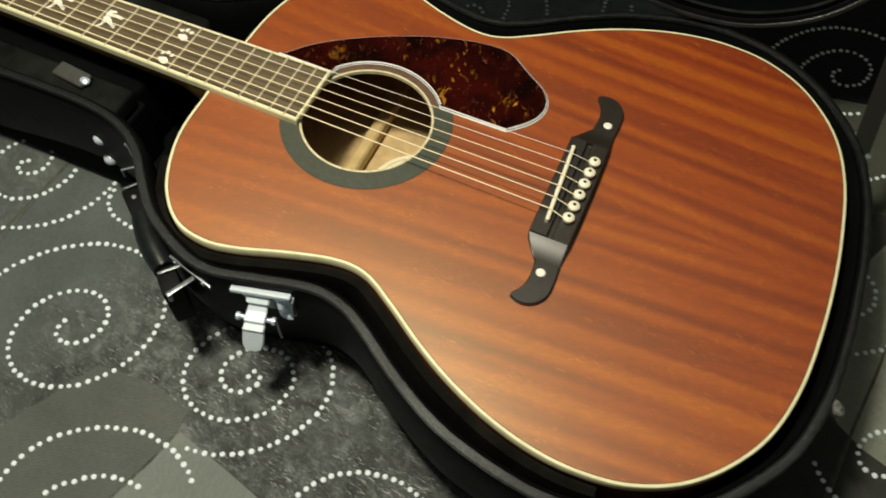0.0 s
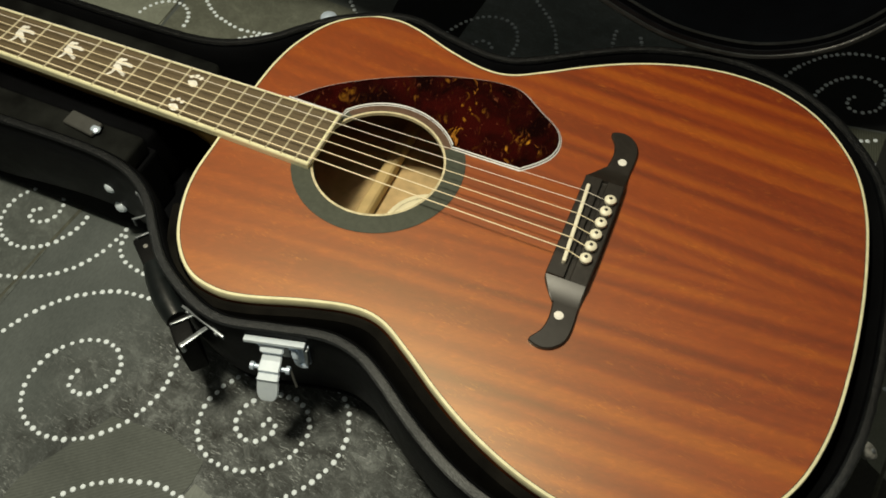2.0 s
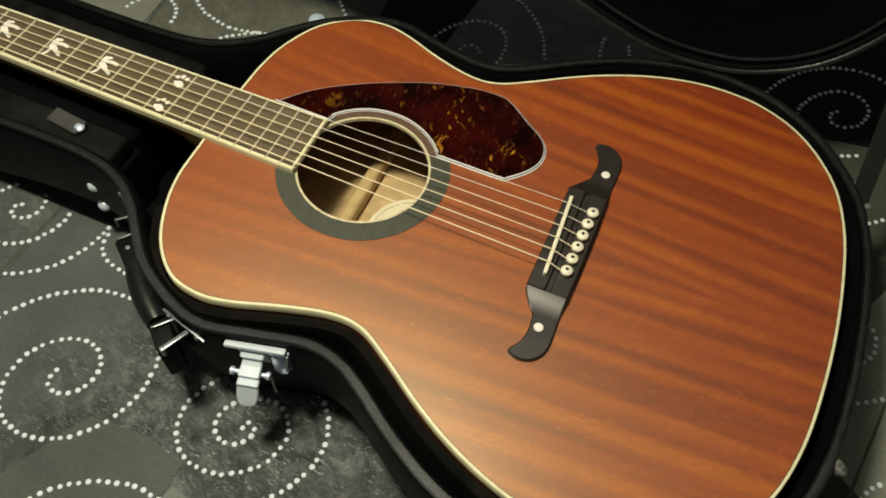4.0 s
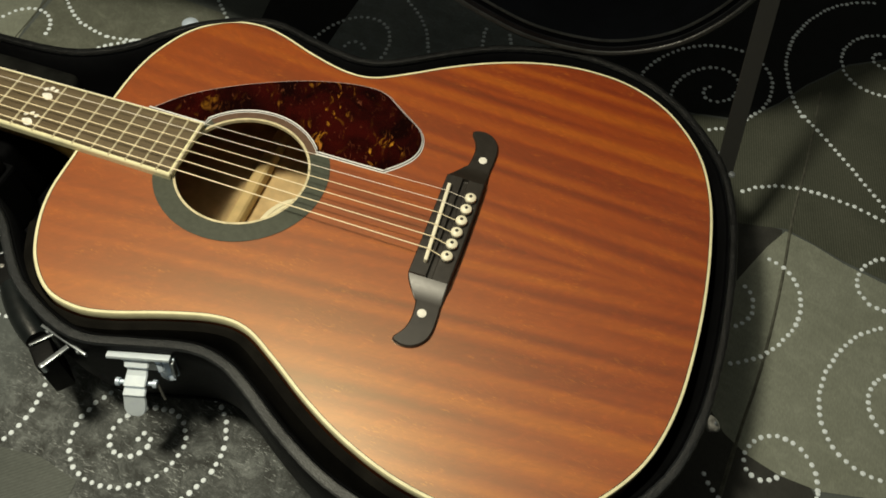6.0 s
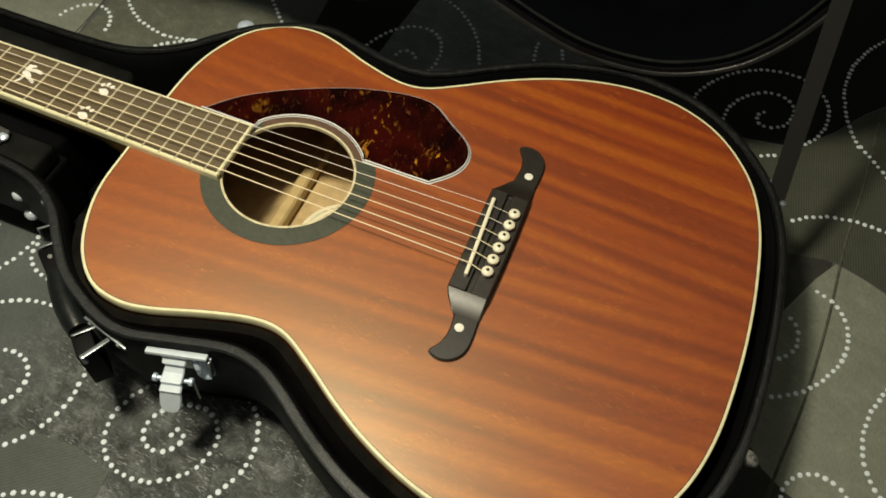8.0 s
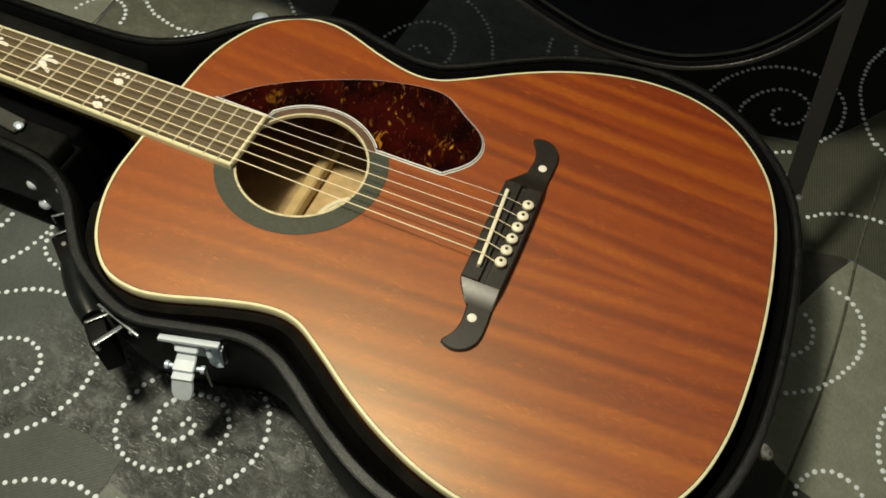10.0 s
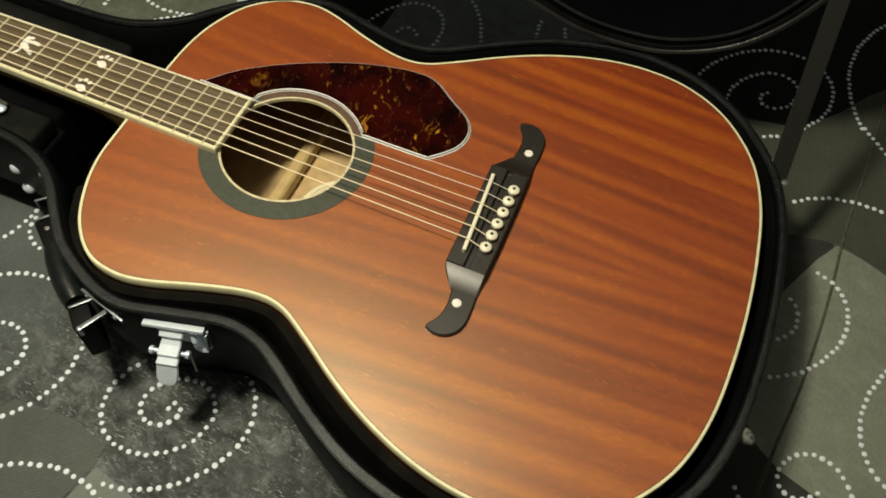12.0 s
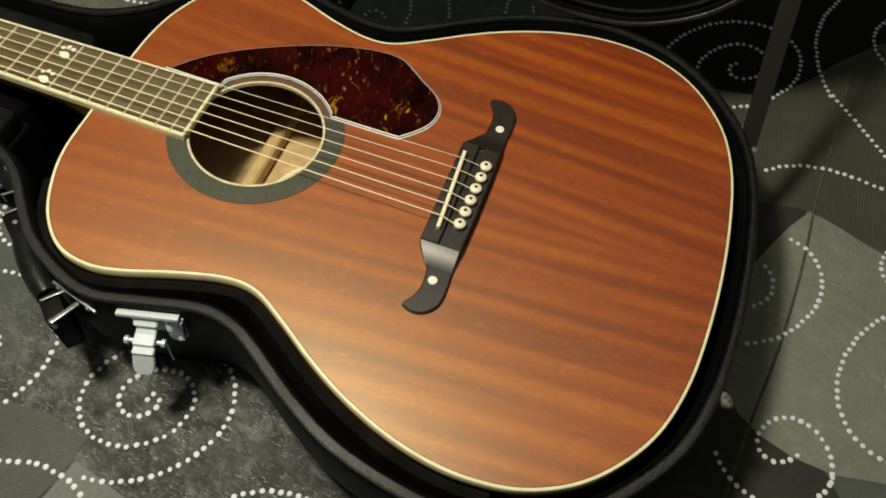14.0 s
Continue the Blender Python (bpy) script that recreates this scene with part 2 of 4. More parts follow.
def edge_piping():
    """Grained vinyl edge: black, greyer on the near side, palest along the near lower bout."""
    m = material("edge_piping", 0.42, spec=0.30)
    k = Net(m)
    v = k.coords()
    grit = k.noise(k.coords((500, 1100, 500), 0.5), 1.0, 4, 0.65)
    crease = k.noise(k.coords((260, 90, 120), 0.5), 1.0, 3, 0.6, 0.8)
    blot = k.noise(v, 16, 3)
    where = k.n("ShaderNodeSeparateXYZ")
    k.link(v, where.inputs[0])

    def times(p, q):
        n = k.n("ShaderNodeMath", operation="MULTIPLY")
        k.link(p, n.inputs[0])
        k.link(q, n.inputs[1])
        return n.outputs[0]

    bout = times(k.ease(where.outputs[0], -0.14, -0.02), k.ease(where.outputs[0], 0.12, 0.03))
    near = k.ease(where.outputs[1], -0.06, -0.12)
    near_bout = times(times(bout, near), k.ease(blot, 0.25, 0.60))
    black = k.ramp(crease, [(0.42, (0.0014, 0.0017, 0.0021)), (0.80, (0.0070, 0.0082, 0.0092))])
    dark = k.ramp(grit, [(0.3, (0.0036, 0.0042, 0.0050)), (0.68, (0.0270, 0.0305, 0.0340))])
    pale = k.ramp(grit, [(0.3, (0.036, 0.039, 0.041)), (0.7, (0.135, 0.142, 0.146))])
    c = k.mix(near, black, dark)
    k.colour(k.mix(near_bout, c, pale))
    h = k.n("ShaderNodeMath", operation="ADD")
    k.link(grit, h.inputs[0])
    k.link(crease, h.inputs[1])
    k.bump(h.outputs[0], 0.55, 0.0014)
    return m


RIMPIPE = edge_piping()


def cloth(name, lo, hi, marble=0.0, stripe=0.0, turn=0.0, sparkle=0.0, fade=()):
    """Printed woven cover: soft blotches, thread grain, and crushed or ribbed print."""
    m = material(name, 0.75, spec=0.25)
    k = Net(m)
    big = k.noise(k.coords((13, 13, 13)), 1.0, 5, 0.62, 0.4)
    c = k.ramp(big, [(0.3, lo), (0.7, hi)])
    weave = k.noise(k.coords((900, 260, 300), turn), 1.0, 2)
    c = k.mix(0.30, c, k.ramp(weave, [(0.3, (0.55, 0.55, 0.55)), (0.7, (1.3, 1.3, 1.3))]), "MULTIPLY")
    still = c
    if fade:
        # outside the crushed part of the print the cloth is smooth grey olive
        still = k.mix(1.0, k.ramp(big, [(0.3, fade[0]), (0.7, fade[1])]), k.ramp(weave, [(0.3, (0.86, 0.86, 0.86)), (0.7, (1.1, 1.1, 1.1))]), "MULTIPLY")
    if marble:
        q = k.noise(k.coords((48, 66, 60), 0.5), 1.0, 9, 0.82, 0.5)
        c = k.mix(marble, c, k.ramp(q, [(0.34, (0.30, 0.29, 0.27)), (0.50, (0.85, 0.86, 0.86)), (0.66, (2.1, 2.12, 2.12))]), "MULTIPLY")
    if sparkle:
        q = k.noise(k.coords((150, 560, 300), 0.12), 1.0, 4, 0.7, 1.1)
        where = k.noise(k.coords((26, 38, 30)), 1.0, 5, 0.75)
        f = k.mix(1.0, k.ramp(q, [(0.56, (0, 0, 0)), (0.68, (1, 1, 1))]), k.ramp(where, [(0.42, (0.08, 0.08, 0.08)), (0.60, (1, 1, 1))]), "MULTIPLY")
        f = k.mix(1.0, f, (sparkle, sparkle, sparkle), "MULTIPLY")
        c = k.mix(f, c, (0.44, 0.475, 0.48))
    if stripe:
        w = k.n("ShaderNodeTexWave", wave_type="BANDS", bands_direction="X")
        w.inputs["Scale"].default_value = 130
        w.inputs["Distortion"].default_value = 0.6
        k.link(k.coords((1, 1, 1), turn), w.inputs["Vector"])
        c = k.mix(stripe, c, k.ramp(w.outputs[1], [(0.3, (0.42, 0.42, 0.42)), (0.7, (1.35, 1.35, 1.35))]), "MULTIPLY")
    if fade:
        spot = k.n("ShaderNodeVectorMath", operation="DISTANCE")
        spot.inputs[1].default_value = (-0.10, -0.27, 0.0)
        k.link(k.coords((1.0, 0.85, 1.0)), spot.inputs[0])
        warp = k.n("ShaderNodeMath", operation="MULTIPLY_ADD")
        k.link(k.noise(k.coords((17, 17, 17)), 1.0, 6, 0.7, 0.5), warp.inputs[0])
        warp.inputs[1].default_value = 0.16
        k.link(spot.outputs["Value"], warp.inputs[2])
        edge = k.n("ShaderNodeMapRange")
        edge.inputs[1].default_value, edge.inputs[2].default_value = 0.285, 0.365
        k.link(warp.outputs[0], edge.inputs[0])
        c = k.mix(edge.outputs[0], c, still)
    k.colour(c)
    k.bump(weave, 0.25, 0.0005)
    return m


COVER = cloth("crushed_charcoal_cloth", (0.041, 0.045, 0.045), (0.099, 0.107, 0.107), marble=1.0, sparkle=1.0, fade=((0.071, 0.082, 0.082), (0.102, 0.116, 0.116)))
LEAF = cloth("olive_cloth", marble=0.16, lo=(0.182, 0.198, 0.164), hi=(0.220, 0.238, 0.203))
MIST = cloth("misty_olive_cloth", (0.101, 0.108, 0.087), (0.138, 0.147, 0.122), marble=0.3)
RIBBED = cloth("ribbed_olive_cloth", (0.057, 0.063, 0.049), (0.079, 0.085, 0.067), stripe=0.40, turn=-0.12)
RIBBEDL = cloth("ribbed_grey_cloth", (0.074, 0.083, 0.078), (0.104, 0.115, 0.108), stripe=0.16, turn=0.9)
SMOOTH = cloth("grey_olive_cloth", (0.074, 0.084, 0.082), (0.108, 0.120, 0.116), marble=0.4)
SLATE = cloth("slate_cloth", (0.120, 0.144, 0.152), (0.180, 0.206, 0.214), marble=0.25)
PALE = cloth("pale_grey_cloth", (0.150, 0.166, 0.156), (0.186, 0.204, 0.192))
DARK = cloth("dark_charcoal_cloth", (0.030, 0.031, 0.029), (0.042, 0.043, 0.040), marble=0.2)
# black print, its tone lowered further to hold the open lid's shadow
BLACK_SHADE = cloth("shadowed_black_cloth", (0.0050, 0.0062, 0.0075), (0.0085, 0.0105, 0.0122), marble=0.2)
DOT = plain("white_print_dot", (0.72, 0.80, 0.87), 0.6, 0.08, 300, 0.05)
WALLPAINT = plain("wall_paint", (0.22, 0.23, 0.24), 0.9, 0.05, 3)
CEILPAINT = plain("ceiling_paint", (0.46, 0.48, 0.50), 0.9, 0.04, 3)
CARPET = plain("carpet", (0.16, 0.15, 0.14), 1.0, 0.25, 40, 0.8)


# ---- building tools ----
def mesh_of(bm, name, mat, smooth=False):
    bmesh.ops.recalc_face_normals(bm, faces=bm.faces)
    me = bpy.data.meshes.new(name)
    bm.to_mesh(me)
    bm.free()
    for mm in (mat if isinstance(mat, (list, tuple)) else [mat]):
        me.materials.append(mm)
    if smooth:
        for p in me.polygons:
            p.use_smooth = True
        me.set_sharp_from_angle(angle=radians(38))
    return me


def part(name, bm, mat, parent, label="", smooth=False):
    ob = new(name, mesh_of(bm, name, mat, smooth))
    if parent is not None:
        ob.parent = parent
        if parent.type == "EMPTY":
            ob.matrix_parent_inverse = Matrix.Translation(-parent.location)
    if label:
        ob["label"] = label
    return ob


def thing(name, base, label, category, group="", kind=""):
    ob = new(name)
    ob.location = base
    ob.empty_display_size = 0.02
    return tagged(ob, label, category, group, kind)


def spline(points, steps=8, closed=False):
    """A smooth curve through the corner points."""
    p = [Vector(q) for q in points]
    if closed:
        q = [p[-1], *p, p[0], p[1]]
    else:
        q = [p[0] * 2 - p[1], *p, p[-1] * 2 - p[-2]]
    out = []
    for i in range(1, len(q) - 2):
        a, b, c, d = q[i - 1 : i + 3]
        for j in range(steps):
            t = j / steps
            out.append(0.5 * (2 * b + (c - a) * t + (2 * a - 5 * b + 4 * c - d) * t * t + (3 * b - a - 3 * c + d) * t * t * t))
    if not closed:
        out.append(p[-1].copy())
    return out


def even(loop, n, closed=True):
    """n points at even steps along a line."""
    pts = loop + ([loop[0]] if closed else [])
    run = [0.0]
    for a, b in zip(pts, pts[1:]):
        run.append(run[-1] + (b - a).length)
    out, j = [], 0
    for i in range(n):
        s = run[-1] * i / (n if closed else n - 1)
        while j < len(run) - 2 and run[j + 1] < s:
            j += 1
        f = (s - run[j]) / max(1e-9, run[j + 1] - run[j])
        out.append(pts[j].lerp(pts[j + 1], min(1, f)))
    return out


def inset(loop, d):
    """A closed flat loop (anticlockwise) moved inwards by d."""
    n, out = len(loop), []
    for i in range(n):
        t = (loop[(i + 1) % n] - loop[i - 1]).normalized()
        out.append(loop[i] + Vector((-t.y, t.x)) * d)
    return out


def at_z(loop, z):
    return [Vector((p.x, p.y, z)) for p in loop]


def loft(rings, cap_first=False, cap_last=False, closed=True, bm=None):
    bm = bm or bmesh.new()
    rows = [[bm.verts.new(p) for p in r] for r in rings]
    for a, b in zip(rows, rows[1:]):
        n = len(a)
        for i in range(n if closed else n - 1):
            j = (i + 1) % n
            bm.faces.new((a[i], a[j], b[j], b[i]))
    if cap_first:
        bm.faces.new(rows[0])
    if cap_last:
        bm.faces.new(rows[-1])
    return bm


def tube(path, radius, sides=8, squash=1.0, closed=False, bm=None):
    """A round bar along a path of 3D points."""
    rings, n = [], len(path)
    for i, p in enumerate(path):
        a = path[(i - 1) % n] if (closed or i > 0) else path[i]
        b = path[(i + 1) % n] if (closed or i < n - 1) else path[i]
        t = (b - a).normalized()
        up = Vector((0, 0, 1)) if abs(t.z) < 0.9 else Vector((0, 1, 0))
        s = t.cross(up).normalized()
        u = s.cross(t)
        r = radius[i] if isinstance(radius, list) else radius
        rings.append([p + s * r * math.cos(2 * math.pi * k / sides) + u * r * squash * math.sin(2 * math.pi * k / sides) for k in range(sides)])
    if closed:
        rings.append(rings[0])
        bm = loft(rings, bm=bm)
        bmesh.ops.remove_doubles(bm, verts=bm.verts, dist=1e-7)
        return bm
    return loft(rings, True, True, bm=bm)


def box(size, m=Matrix(), bevel=0.0, segments=2, bm=None):
    b = bmesh.new()
    bmesh.ops.create_cube(b, size=1.0, matrix=Matrix.Diagonal((*size, 1)))
    if bevel:
        bmesh.ops.bevel(b, geom=b.edges[:], offset=bevel, segments=segments, affect="EDGES", profile=0.6)
    b.transform(m)
    if bm is None:
        return b
    me = bpy.data.meshes.new("scratch")
    b.to_mesh(me)
    b.free()
    bm.from_mesh(me)
    bpy.data.meshes.remove(me)
    return bm


def lathe(profile, m=Matrix(), sides=20, bm=None):
    """A turned body from (radius, height) pairs."""
    rings = [[m @ Vector((r * math.cos(2 * math.pi * k / sides), r * math.sin(2 * math.pi * k / sides), z)) for k in range(sides)] for r, z in profile]
    return loft(rings, True, True, bm=bm)


def plate(loop, z0, z1):
    """A flat slab with the outline of a closed loop."""
    return loft([at_z(loop, z0), at_z(loop, z1)], True, True)


def arc(cx, cy, r, a0, a1, n):
    return [Vector((cx + r * math.cos(a0 + (a1 - a0) * i / n), cy + r * math.sin(a0 + (a1 - a0) * i / n))) for i in range(n + 1)]


T = 0.115  # the guitar's top above the bed
SCALE = 0.643
HOLE = Vector((-0.157, 0.0))


def fret_x(n):
    return -SCALE / 2 ** (n / 12)


# ---- the room ----
FLOOR_Z = -0.58
part("floor", box((5.0, 5.0, 0.1), pose(0.2, 0, FLOOR_Z - 0.05)), CARPET, None)
part("ceiling", box((5.0, 5.0, 0.1), pose(0.2, 0, 1.97)), CEILPAINT, None)
for nm, m, s in (("wall_north", pose(0.2, 2.55, 0.67), (5.2, 0.1, 2.5)), ("wall_south", pose(0.2, -2.55, 0.67), (5.2, 0.1, 2.5)), ("wall_east", pose(2.75, 0, 0.67), (0.1, 5.0, 2.5)), ("wall_west", pose(-2.35, 0, 0.67), (0.1, 5.0, 2.5))):
    tagged(part(nm, box(s, m), WALLPAINT, None), "plain grey painted bedroom wall", "wall", kind="structure")
tagged(bpy.data.objects["floor"], "grey-brown carpeted bedroom floor under the bed", "floor", kind="structure")
tagged(bpy.data.objects["ceiling"], "plain off-white painted bedroom ceiling", "ceiling", kind="structure")

bed = thing("bed", (0, 0, FLOOR_Z), "low bed base with a mattress under a dark cover", "bed")
part("mattress", box((1.96, 1.46, 0.26), pose(0, 0.06, -0.148), 0.05, 4), PLUSHGREY, bed)
part("bed_base", box((1.9, 1.4, 0.29), pose(0, 0.06, FLOOR_Z + 0.15), 0.01), CARPET, bed)


def bed_z(x, y):
    """Soft unevenness of the cover."""
    z = 0.0016 * noise.noise(Vector((x * 6, y * 6, 0.3))) + 0.0008 * noise.noise(Vector((x * 17, y * 17, 4.1)))
    return z


cover = thing("bedspread", (0, 0, 0), "dark charcoal and olive bedspread printed with spirals of white dots", "bedspread")


def sheet():
    bm = bmesh.new()
    xs = [-1.0 + 2.0 * i / 200 for i in range(201)]
    ys = [-0.68 + 1.48 * i / 148 for i in range(149)]
    g = [[bm.verts.new((x, y, bed_z(x, y))) for y in ys] for x in xs]
    for i in range(200):
        for j in range(148):
            bm.faces.new((g[i][j], g[i + 1][j], g[i + 1][j + 1], g[i][j + 1]))
    rim = [g[i][0] for i in range(201)] + [g[200][j] for j in range(1, 149)] + [g[i][148] for i in range(199, -1, -1)] + [g[0][j] for j in range(147, 0, -1)]
    low = []
    for v in rim:
        o = Vector((v.co.x, v.co.y - 0.06, 0)).normalized() * 0.02
        low.append(bm.verts.new((v.co.x + o.x, v.co.y + o.y, -0.36)))
    for i in range(len(rim)):
        j = (i + 1) % len(rim)
        bm.faces.new((rim[i], rim[j], low[j], low[i]))
    return bm


part("cover_sheet", sheet(), COVER, cover, "crushed charcoal cloth", smooth=True)


def patch(name, corners, mat, label, lift=0.0005, step=0.011):
    """A printed panel that lies on the cover and follows it."""
    loop = [Vector(c) for c in corners]
    bm = bmesh.new()
    f = bm.faces.new([bm.verts.new((p.x, p.y, 0)) for p in loop])
    bmesh.ops.triangulate(bm, faces=[f])
    for _ in range(6):
        long = [e for e in bm.edges if e.calc_length() > step]
        if long:
            bmesh.ops.subdivide_edges(bm, edges=long, cuts=1)
            bmesh.ops.triangulate(bm, faces=bm.faces[:])
    for v in bm.verts:
        v.co.z = bed_z(v.co.x, v.co.y) + lift
    ob = part(name, bm, mat, cover, label, smooth=True)
    return ob


patch("cloth_panel", [(0.3000, 0.1860), (0.2847, 0.1626), (0.2704, 0.1343), (0.2475, 0.0873), (0.2365, 0.0285), (0.2429, -0.0058), (0.2661, -0.0362), (0.2860, -0.0488), (0.3127, -0.0575), (0.3453, -0.0603), (0.3846, -0.0531), (0.4480, -0.0292), (0.5545, 0.0301), (0.6502, 0.1084), (0.5132, 0.1370), (0.4152, 0.1523), (0.3562, 0.1667), (0.3266, 0.1783)], LEAF, "pale olive leaf-shaped print")
patch("cloth_panel", [(0.2263, 0.1849), (0.2579, 0.1810), (0.3000, 0.1889), (0.3562, 0.1696), (0.4348, 0.1523), (0.6499, 0.1181), (0.6362, 0.5136), (0.5017, 0.4853), (0.3954, 0.4684), (0.3521, 0.4426), (0.3091, 0.3945), (0.2804, 0.3531), (0.2439, 0.3138), (0.1844, 0.3043), (0.1860, 0.2535)], RIBBED, "ribbed dark olive print")
# its border with the ribbed print follows the lid's shadow edge
patch("cloth_panel", [(0.0946, 0.3065), (0.1843, 0.3072), (0.2437, 0.3167), (0.2803, 0.3559), (0.3090, 0.3974), (0.3520, 0.4454), (0.3953, 0.4712), (0.5017, 0.4882), (0.6361, 0.5164), (0.6503, 0.7220), (0.0899, 0.7255), (0.0239, 0.4865)], BLACK_SHADE, "black print with the lid's shadow in its tone")
patch("cloth_panel", [(-0.2765, 0.2242), (-0.1616, 0.1657), (-0.0228, 0.1954), (0.0559, 0.2443), (0.0254, 0.3318), (0.0533, 0.4864), (-0.3020, 0.4873)], SLATE, "slate grey print", 0.0002)
patch("cloth_panel", [(-0.201, 0.15), (-0.200, 0.261), (-0.198, 0.298), (-0.195, 0.339), (-0.183, 0.48), (-0.30, 0.48), (-0.285, 0.30), (-0.275, 0.21), (-0.25, 0.15)], BLACK_SHADE, "black print with the lid's shadow in its tone", 0.0005)
patch("cloth_panel", [(0.1868, 0.1855), (0.2971, 0.1870), (0.2887, 0.0972), (0.2806, -0.0203), (0.3304, -0.0495), (0.3808, -0.1181), (0.3435, -0.2469), (0.2024, -0.1980), (0.1593, -0.0987)], DARK, "plain dark charcoal print", 0.0002)
patch("cloth_panel", [(-0.1961, -0.2516), (-0.2020, -0.2786), (-0.2130, -0.3137), (-0.2390, -0.3791), (-0.0978, -0.4181), (-0.0586, -0.2981), (-0.1158, -0.2711), (-0.1499, -0.2623)], PALE, "pale grey leaf-shaped print")
patch("cloth_panel", [(-0.2847, -0.2312), (-0.2344, -0.2269), (-0.1991, -0.2347), (-0.1981, -0.2516), (-0.2040, -0.2786), (-0.2150, -0.3137), (-0.2490, -0.3992), (-0.3300, -0.4000), (-0.3199, -0.2995)], RIBBEDL, "ribbed grey print")
patch("cloth_panel", [(-0.4319, -0.0508), (-0.4322, -0.2002), (-0.3908, -0.3001), (-0.4621, -0.4216), (-0.8117, -0.4558), (-0.8071, -0.0319)], SMOOTH, "smooth grey olive print")
patch("cloth_panel", [(-0.5102, 0.0956), (-0.5040, 0.1549), (-0.5100, 0.2042), (-0.5318, 0.2925), (-0.8040, 0.3121), (-0.8061, 0.0578), (-0.6025, 0.0481)], LEAF, "pale olive leaf-shaped print")
patch("cloth_panel", [(-0.3413, 0.0963), (-0.3013, 0.1555), (-0.2914, 0.2145), (-0.3215, 0.2683), (-0.4215, 0.2779), (-0.5048, 0.2632), (-0.5020, 0.1549), (-0.5052, 0.0957), (-0.4216, 0.0762)], MIST, "grey olive print")


def seam(points, wide=0.0036):
    """A line of stitching pressed into the cover; the strip also paints its crease's shade."""
    line = even(spline([Vector(p) for p in points], 8), 60, False)
    rings = []
    for i, p in enumerate(line):
        t = (line[min(59, i + 1)] - line[max(0, i - 1)]).normalized()
        n = Vector((-t.y, t.x)) * wide / 2
        z = bed_z(p.x, p.y) + 0.0014
        rings.append([Vector((p.x - n.x, p.y - n.y, z - 0.0012)), Vector((p.x, p.y, z)), Vector((p.x + n.x, p.y + n.y, z - 0.0012))])
    part("seam", loft(rings, closed=False), SEAM, cover, "stitched seam with its crease's shade painted dark")


seam([(0.3238, 0.3897), (0.3158, 0.2921), (0.3056, 0.2074), (0.3001, 0.1198), (0.2906, 0.0347), (0.2788, -0.0302), (0.2643, -0.1189)])
seam([(-0.4309, -0.0608), (-0.4351, -0.1383), (-0.4342, -0.2102), (-0.4009, -0.3002)])
seam([(-0.5103, 0.0759), (-0.5071, 0.1549), (-0.5118, 0.2533)], 0.0022)

# ---- dots of the print ----
def dot_mesh():
    bm = bmesh.new()
    lathe([(0.0022, 0.0), (0.0019, 0.0007), (0.0010, 0.0010)], sides=9, bm=bm)
    return mesh_of(bm, "dot", DOT, True)


# centre x, y; radius, its growth, its bend, its ovalness; first and last angle
NEAR_SPIRALS = [
    (-0.1720, -0.1914, 0.0002, -0.00347, 0.00042, 0.034, 0.094, 2.58, -14.30),
    (-0.3252, -0.2115, 0.0080, 0.00358, 0.00240, -0.031, 0.076, 3.01, 15.71),
    (-0.4645, -0.0919, 0.0014, 0.00342, 0.00077, -0.045, 0.019, 2.07, 12.80),
    (0.2730, 0.1119, 0.0370, 0.00022, 0.05828, 0.018, 0.098, 1.19, -1.67),
    (0.2499, 0.0971, 0.0231, -0.00655, 0.00000, 0.000, 0.000, 0.62, -1.12),
    (0.2983, -0.0543, 0.0173, 0.00637, 0.01717, -0.019, 0.091, -0.02, -6.57),
]
FAR_SPIRALS = [
    (-0.2038, -0.3640, 0.0653, -0.00004, 0.00000, 0.000, 0.000, 2.59, 1.52),
    (-0.2344, -0.3235, 0.0549, -0.00004, 0.02145, 0.082, 0.081, -2.94, -5.70),
    (-0.0365, -0.2846, 0.0612, -0.00484, 0.00000, 0.000, 0.000, 2.67, 1.11),
    (0.2114, 0.3495, 0.0078, 0.00322, 0.00263, -0.085, 0.148, 2.54, 9.93),
    (0.2040, 0.3478, 0.0724, 0.00002, -0.00756, -0.028, 0.160, -3.07, -6.85),
    (0.3899, 0.4649, 0.0119, -0.00022, 0.00000, 0.000, 0.000, 1.93, 4.77),
    (0.3879, 0.4644, 0.0419, -0.00010, 0.01189, -0.046, 0.094, 1.51, 4.80),
    (0.3668, 0.4727, 0.0901, -0.04313, 0.21620, -0.046, -0.025, 1.45, 4.27),
    (0.2969, -0.0534, 0.0475, 0.00010, 0.00000, 0.000, 0.000, -2.65, -0.20),
    (0.3982, 0.0440, 0.0582, -0.00006, 0.01270, -0.120, 0.127, 1.70, 4.71),
    (0.4138, 0.0162, 0.0503, -0.01641, 0.00000, 0.000, 0.000, 1.87, 3.79),
    (0.4053, 0.1489, 0.0414, 0.00006, -0.03559, 0.016, 0.073, 1.95, 4.42),
    (-0.4983, 0.1526, 0.0469, -0.00006, -0.06010, -0.151, -0.042, 2.69, 0.84),
    (-0.1698, 0.2691, 0.0121, 0.00096, 0.00000, 0.000, 0.000, -3.09, -5.82),
    (-0.1763, 0.2476, 0.0587, 0.00677, 0.00083, -0.292, 0.145, 2.65, 0.33),
    (-0.2065, 0.2684, 0.1139, 0.00000, 0.00000, 0.000, 0.000, 1.70, 0.22),
]
